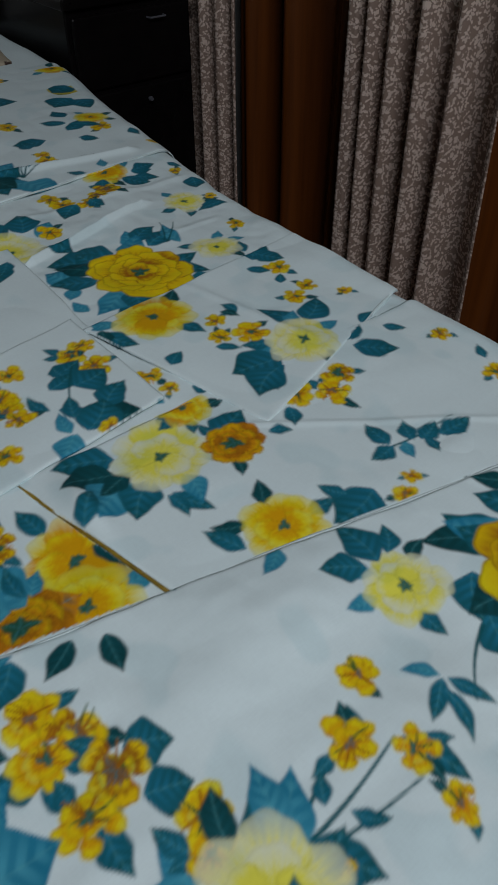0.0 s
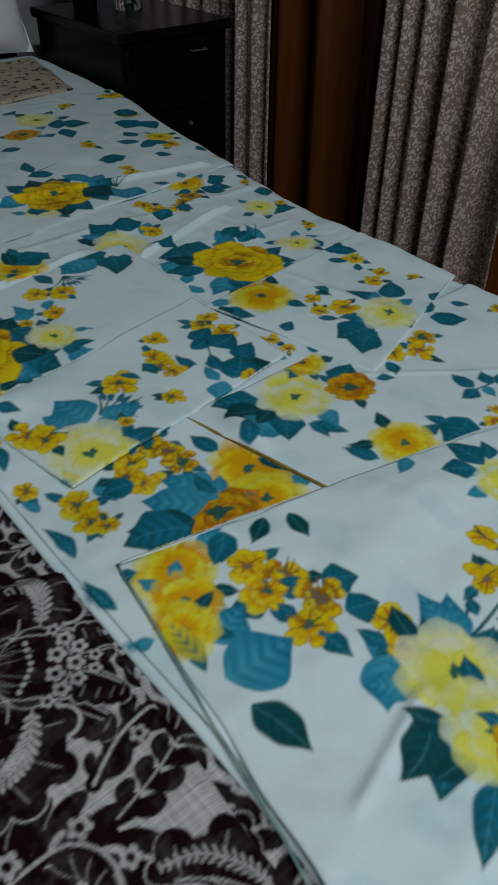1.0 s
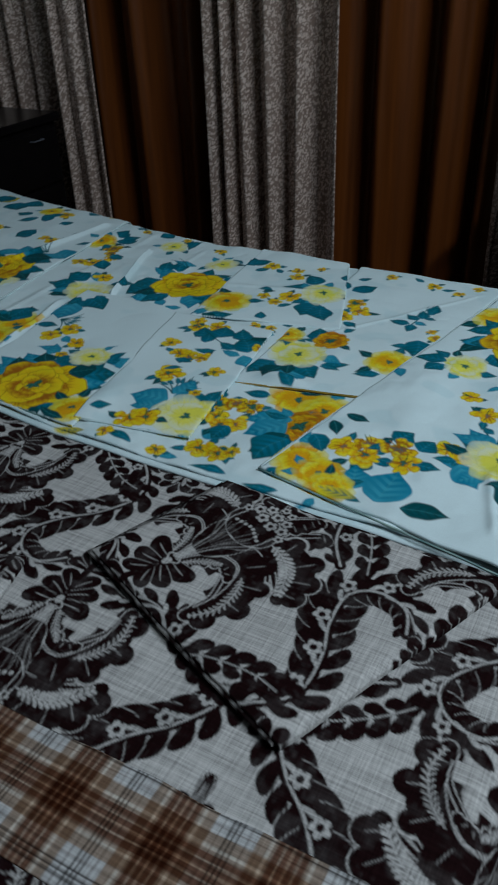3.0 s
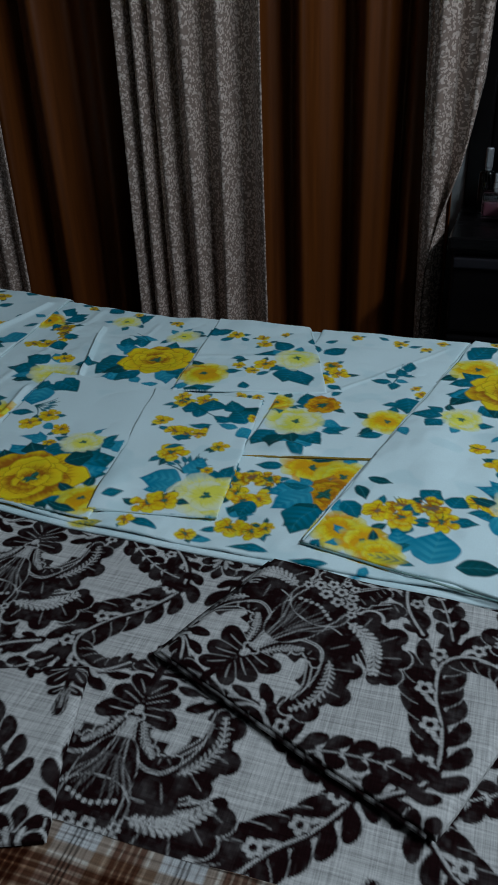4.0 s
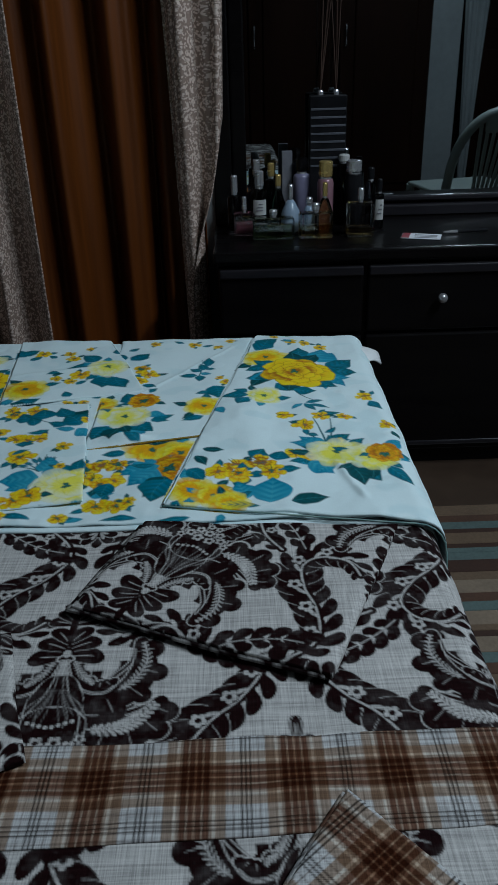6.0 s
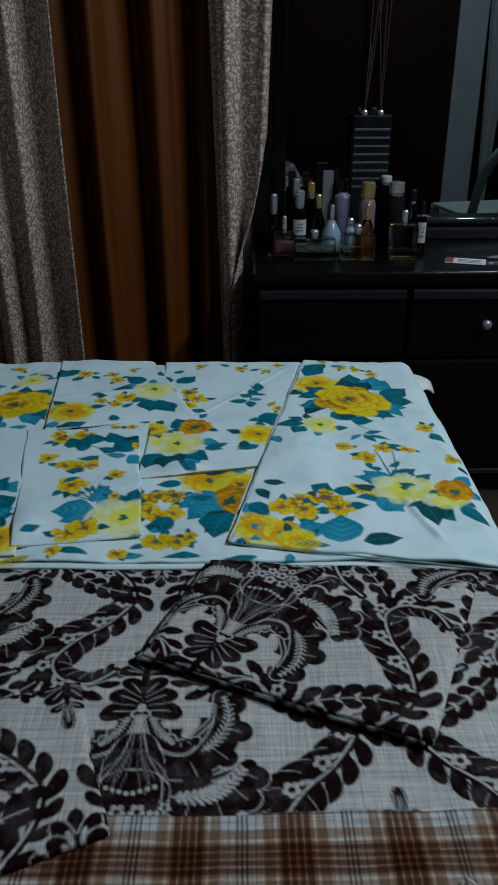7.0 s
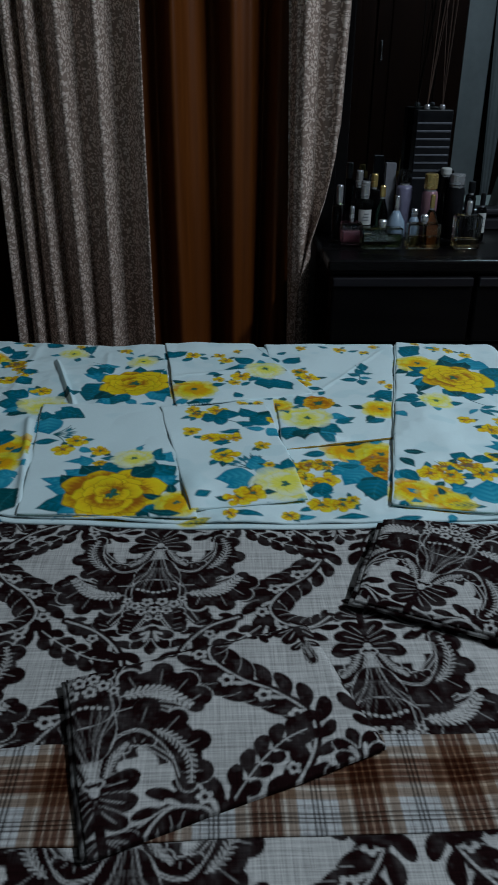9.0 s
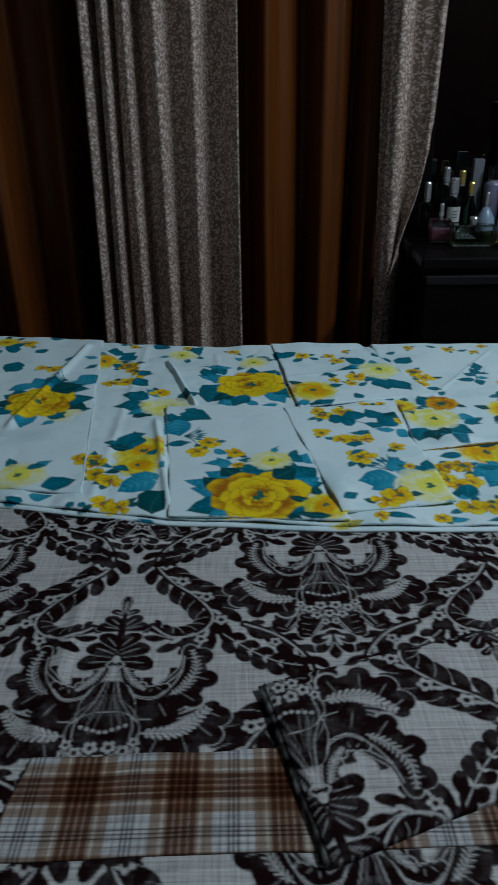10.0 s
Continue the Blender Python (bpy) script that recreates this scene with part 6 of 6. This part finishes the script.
round_bottle(1.235, 0.098, [(0.014, 0), (0.022, 0.006), (0.027, 0.030), (0.024, 0.058), (0.013, 0.078), (0.008, 0.086)], BLUEGREY, SILVER, 0.0075, 0.034, "rounded blue-grey frosted perfume bottle with slim cap")
round_bottle(1.320, 0.062, straight(0.023, 0.140, 0.014), LILAC, SMOKE, 0.018, 0.035, "tall lilac body mist bottle", "body_mist_bottle")
round_bottle(1.235, 0.048, [(0.010, 0), (0.014, 0.004), (0.014, 0.060), (0.008, 0.070)], BLUEGREY, SILVER, 0.0105, 0.016, "small bottle with round silver stopper")
round_bottle(1.270, 0.002, straight(0.022, 0.132, 0.018), ROSEPLASTIC, GOLD, 0.021, 0.040, "tall rose pink spray can with domed gold cap", "spray_bottle")
round_bottle(1.205, 0.010, [(0.012, 0), (0.021, 0.005), (0.022, 0.055), (0.012, 0.085), (0.008, 0.093)], AMBERLIQUID, GOLD, 0.0075, 0.034, "amber bottle with slim gold neck")
round_bottle(1.300, -0.078, straight(0.024, 0.138, 0.022), BLACKPLASTIC, SILVER, 0.024, 0.030, "tall black deodorant can with silver top", "spray_can")
round_bottle(1.340, -0.056, straight(0.020, 0.160, 0.016), SMOKE, PAPER, 0.017, 0.018, "tall dark spray bottle with white cap", "spray_can")
round_bottle(1.320, -0.128, straight(0.015, 0.115, 0.009), SMOKE, BLACKPLASTIC, 0.011, 0.030, "slim dark bottle with black cap")
round_bottle(1.255, -0.142, straight(0.0135, 0.092, 0.007), SMOKE, BLACKPLASTIC, 0.008, 0.032, "small roll-on bottle with white label", "perfume_bottle", (0.0135, 0.025, 0.078))

carton = thing("perfume_carton", (1.345, 0.100, TOP), "slim pale grey perfume carton standing upright", "carton")
part("carton_body", box(-0.010, 0.010, -0.014, 0.014, 0, 0.195, 0.001), GREYINK, carton)

bag = thing("reed_diffuser", (1.375, -0.012, TOP), "tall black reed diffuser box with silver stripes", "diffuser")
part("container", box(-0.022, 0.022, -0.050, 0.050, 0, 0.330, 0.003), BLACKPLASTIC, bag)
for k in range(8):
    part("stripe", box(-0.0235, -0.0215, -0.047, 0.047, 0.150 + 0.0205 * k, 0.1555 + 0.0205 * k, 0.0006), STRIPE, bag)
for ky in (-0.022, 0.020):
    neck = lathe([(0.008, 0.329), (0.008, 0.338), (0.006, 0.342)], 12)
    neck.transform(Matrix.Translation((0, ky, 0)))
    part("neck", neck, SILVER, bag, "small silver neck")
    for q in range(4):
        part("reed", rod((0, ky, 0.338), (random.uniform(-0.03, 0.004), ky + random.uniform(-0.03, 0.03), 0.62 + random.uniform(-0.02, 0.03)), 0.0016, 0.0016, 6), REED, bag)

card = thing("leaflet", (1.135, -0.235, TOP), "small white leaflet with a red and grey edge", "leaflet", "", "", -18)
part("sheet", box(-0.028, 0.028, -0.050, 0.050, 0.0005, 0.0025, 0.0006), CARDPAPER, card)
part("printed_band", box(-0.027, 0.027, 0.030, 0.049, 0.0026, 0.0031), REDINK, card)
for k in range(3):
    part("print_bar", box(-0.020 + 0.014 * k, -0.015 + 0.014 * k, -0.040, 0.018, 0.0026, 0.0030), GREYINK, card)
pen = thing("eyeliner_pencil", (1.165, -0.345, TOP + 0.005), "slim black eyeliner pencil with silver middle", "pencil", "", "", 8)
part("barrel", tube([(0, -0.075, 0), (0, 0.012, 0)], 0.0042, 10), BLACKPLASTIC, pen)
part("ferrule", tube([(0, 0.010, 0), (0, 0.030, 0)], 0.0048, 10), SILVER, pen)
part("tip", rod((0, 0.030, 0), (0, 0.050, 0), 0.0045, 0.001, 10), SILVER, pen)

# ---- bedside cabinet, by the headboard ----
cab = thing("bedside_cabinet", (1.07, 1.86, 0), "black polished bedside cabinet beside the headboard", "cabinet")
part("body", box(-0.215, 0.105, -0.20, 0.20, 0.0, 0.635, 0.004), BLACKWOOD, cab)
part("top", box(-0.225, 0.115, -0.215, 0.21, 0.635, 0.658, 0.005, 3), BLACKWOOD, cab)
cd = part("drawer", box(-0.205, 0.095, -0.212, -0.198, 0.47, 0.62, 0.005), BLACKWOOD, cab)
part("handle", tube([(-0.02, -0.213, 0.60), (-0.018, -0.226, 0.60), (0.022, -0.226, 0.60), (0.024, -0.213, 0.60)], 0.0022, 8), STRIPE, cd, "metal bar handle")
ck = part("cabinet_door", box(-0.205, 0.095, -0.212, -0.198, 0.03, 0.46, 0.005), BLACKWOOD, cab)
ck_knob = lathe([(0.003, 0), (0.006, 0.008), (0.004, 0.014)], 12)
ck_knob.transform(Matrix.Translation((-0.03, -0.212, 0.43)) @ pose(0, 0, 0, 90, 0, 0))
part("knob", ck_knob, STRIPE, ck)
jar = thing("glass_jar", (1.04, 1.90, 0.658), "clear glass jar with a green sprig", "jar")
part("glass_body", lathe([(0.034, 0), (0.036, 0.004), (0.036, 0.11), (0.026, 0.13), (0.026, 0.15)], 20), CLEAR, jar, "", True)


def leaves(count, seed, spreads, z0, z1, size):
    rng = random.Random(seed)
    bm = bmesh.new()
    for _ in range(count):
        p = Vector((rng.uniform(-spreads, spreads), rng.uniform(-spreads, spreads), rng.uniform(z0, z1)))
        q = Euler((rng.uniform(-0.9, 0.9), rng.uniform(-0.9, 0.9), rng.uniform(0, 6.3))).to_matrix()
        s = size * rng.uniform(0.7, 1.3)
        vs = [bm.verts.new(p + q @ Vector(c) * s) for c in ((0, 0, 0), (0.28, 0.4, 0.06), (0.16, 0.85, 0.02), (0, 1.15, -0.1), (-0.16, 0.85, 0.02), (-0.28, 0.4, 0.06))]
        bm.faces.new(vs)
    return bm


part("sprig", leaves(26, 5, 0.016, 0.015, 0.10, 0.026), LEAFGREEN, jar, "green leaves in the jar")
vase = thing("potted_plant", (0.96, 1.98, 0.658), "small leafy green plant in a dark pot", "plant")
part("pot", lathe([(0.030, 0), (0.040, 0.07), (0.043, 0.075), (0.036, 0.076)], 18), BLACKPLASTIC, vase, "", True)
part("stem", rod((0, 0, 0.07), (0.0, 0.0, 0.16), 0.004, 0.002), LEAFGREEN, vase)
part("foliage", leaves(70, 8, 0.045, 0.09, 0.19, 0.045), LEAFGREEN, vase, "dense small green leaves")

# head end of the bed
def beige_dye(px, py):
    k = np.clip((wave(px, py, 61, 0.011) + 0.5 * wave(px, py, 62, 0.006) - 0.42) / 0.12, 0, 1)[..., None]
    return np.array((0.42, 0.36, 0.27)) * (1 - k) + np.array((0.05, 0.03, 0.025)) * k


def white_dye(px, py):
    return np.zeros(px.shape + (3,)) + COTTON


tagged(cloth_mesh("white_sheet", [(0.0, 1.35), (0.98, 1.35), (0.98, 2.08), (0.0, 2.08)], 0.004, 0.004, white_dye, 0.006, FLORAL, lambda px, py: 0.003 * wave(px, py, 63, 0.09)), "plain white cotton sheet at the head of the bed", "sheet")
tagged(cloth_mesh("printed_cloth", [(0.30, 1.67), (0.73, 1.70), (0.80, 2.02), (0.30, 2.04)], 0.012, 0.008, beige_dye, 0.003, FLORAL, lambda px, py: 0.003 * wave(px, py, 64, 0.06)), "folded beige cloth with small dark brown print", "folded cloth")


def pillow(sx, sy, sz, m, label):
    bm = bmesh.new()
    bmesh.ops.create_grid(bm, x_segments=28, y_segments=20, size=1)
    top = [v for v in bm.verts]
    for v in top:
        a, b = v.co.x, v.co.y
        puff = ((1 - a ** 4) * (1 - b ** 4)) ** 0.55
        v.co = Vector((a * sx * (1 - 0.06 * (1 - b * b)), b * sy * (1 - 0.06 * (1 - a * a)), sz * puff + 0.004 * math.sin(9 * a + 5 * b)))
    low = bmesh.ops.duplicate(bm, geom=bm.faces[:])
    for e in low["geom"]:
        if isinstance(e, bmesh.types.BMVert):
            e.co.z *= -0.5
    bmesh.ops.remove_doubles(bm, verts=bm.verts, dist=0.0006)
    ob = mesh_object("pillow", bm, WHITESHEET, True)
    ob.matrix_world = m
    return tagged(ob, label, "pillow")


pillow(0.26, 0.18, 0.07, pose(0.56, 2.075, 0.735, 76, 0, 0), "white cotton pillow leaning on the headboard")

# ---- behind the camera, seen in the mirror ----
def plastic_chair(x, y, turn):
    ch = thing("plastic_chair", (x, y, 0), "pale green-grey moulded plastic chair with slatted back", "chair", "", "", turn)
    part("seat", box(-0.22, 0.21, -0.22, 0.22, 0.405, 0.425, 0.008, 2), PLASTIC, ch)
    for sx, sy in ((-1, -1), (-1, 1), (1, -1), (1, 1)):
        part("leg", rod((sx * 0.235, sy * 0.24, 0), (sx * 0.195, sy * 0.205, 0.41), 0.018, 0.024, 8), PLASTIC, ch)
    arch = []
    for i in range(19):
        a = math.pi * i / 18
        arch.append((-0.21 - 0.10 * math.sin(a) ** 0.6 * 1.0, 0.215 * math.cos(a) * (1 - 0.06 * math.sin(a)), 0.42 + 0.37 * math.sin(a) ** 0.55))
    part("back_rim", tube(arch, 0.022, 8), PLASTIC, ch, "", True)
    part("head_panel", box(-0.322, -0.300, -0.09, 0.09, 0.70, 0.79, 0.01, 2), PLASTIC, ch)
    for i in range(-3, 4):
        part("back_slat", rod((-0.205, 0.022 * i, 0.42), (-0.305, 0.036 * i, 0.735), 0.009, 0.009, 6), PLASTIC, ch)
    return ch


plastic_chair(-0.30, -0.92, 168)
wr = thing("wardrobe", (-2.07, 0.10, 0), "tall dark red-brown wooden wardrobe with panelled doors", "wardrobe")
part("carcass", box(-0.27, 0.25, -1.15, 1.2, 0, 2.2, 0.004), REDWOOD, wr)
for k in range(4):
    dd = part("door", box(0.252, 0.272, -1.14 + 0.585 * k, -0.565 + 0.585 * k, 0.08, 2.15, 0.004), REDWOOD, wr)
    part("raised_panel", box(0.270, 0.282, -1.05 + 0.585 * k, -0.655 + 0.585 * k, 0.2, 2.03, 0.008), REDWOOD, dd)
    part("handle", tube([(0.272, -0.60 + 0.585 * k, 1.05), (0.292, -0.60 + 0.585 * k, 1.06), (0.292, -0.60 + 0.585 * k, 1.16), (0.272, -0.60 + 0.585 * k, 1.17)], 0.005, 8), SILVER, dd)
tagged(mesh_object("door_frame", box(-2.349, -2.12, -1.32, -1.09, 0, 2.3, 0.006), WHITEPAINT), "grey-white painted door frame pillar", "door frame", "", "structure")
curtain("sheer_curtain", -1.46, -1.36, WHITEPAINT, "thin grey-white curtain drawn aside at the doorway", 4, 0.016, 19, -2.1, 0.10)

# Invented dark leaf over the pale wall; it darkens the doorway's reflection.
leafd = thing("doorway_darkener", (-2.33, -1.8, 0), "dark wooden leaf added to darken the doorway in the mirror", "door")
part("darkening_leaf", box(-0.018, 0.022, -0.24, 0.46, 0.01, 2.1, 0.004), REDWOOD, leafd)
part("raised_panel", box(0.020, 0.032, -0.15, 0.34, 0.2, 1.0, 0.008), REDWOOD, leafd)
part("raised_panel", box(0.020, 0.032, -0.15, 0.34, 1.12, 1.95, 0.008), REDWOOD, leafd)
part("handle", tube([(0.022, 0.38, 1.05), (0.06, 0.38, 1.05), (0.06, 0.28, 1.05)], 0.008, 8), SILVER, leafd)

# floor rug with woven stripes
RUGTONES = [grained("rug_wool", d, tuple(1.5 * c for c in d), 0.95, 0, 120, (1, 1, 1), 0.4) for d in ((0.10, 0.065, 0.04), (0.035, 0.016, 0.010), (0.16, 0.12, 0.085), (0.06, 0.03, 0.018), (0.07, 0.10, 0.095))]
rug = thing("striped_rug", (0.2, -0.75, 0), "flat woven rug striped in browns, beige and grey-green", "rug")
rx, k = -1.0, 0
rr = random.Random(4)
while rx < 0.62:
    w = rr.choice((0.018, 0.03, 0.045))
    part("stripe", box(rx, rx + w, -0.55, 0.62, 0.0005, 0.008 + 0.001 * (k % 2), 0.0015, 1), RUGTONES[(k * 3 + rr.randrange(3)) % 5], rug)
    rx, k = rx + w, k + 1

# tube lamp on the ceiling
fix = thing("tube_lamp", (-0.35, -1.28, 2.69), "white ceiling batten with a fluorescent tube", "lamp")
part("batten", box(-0.63, 0.63, -0.06, 0.06, 0.01, 0.059, 0.004), WHITEPAINT, fix)
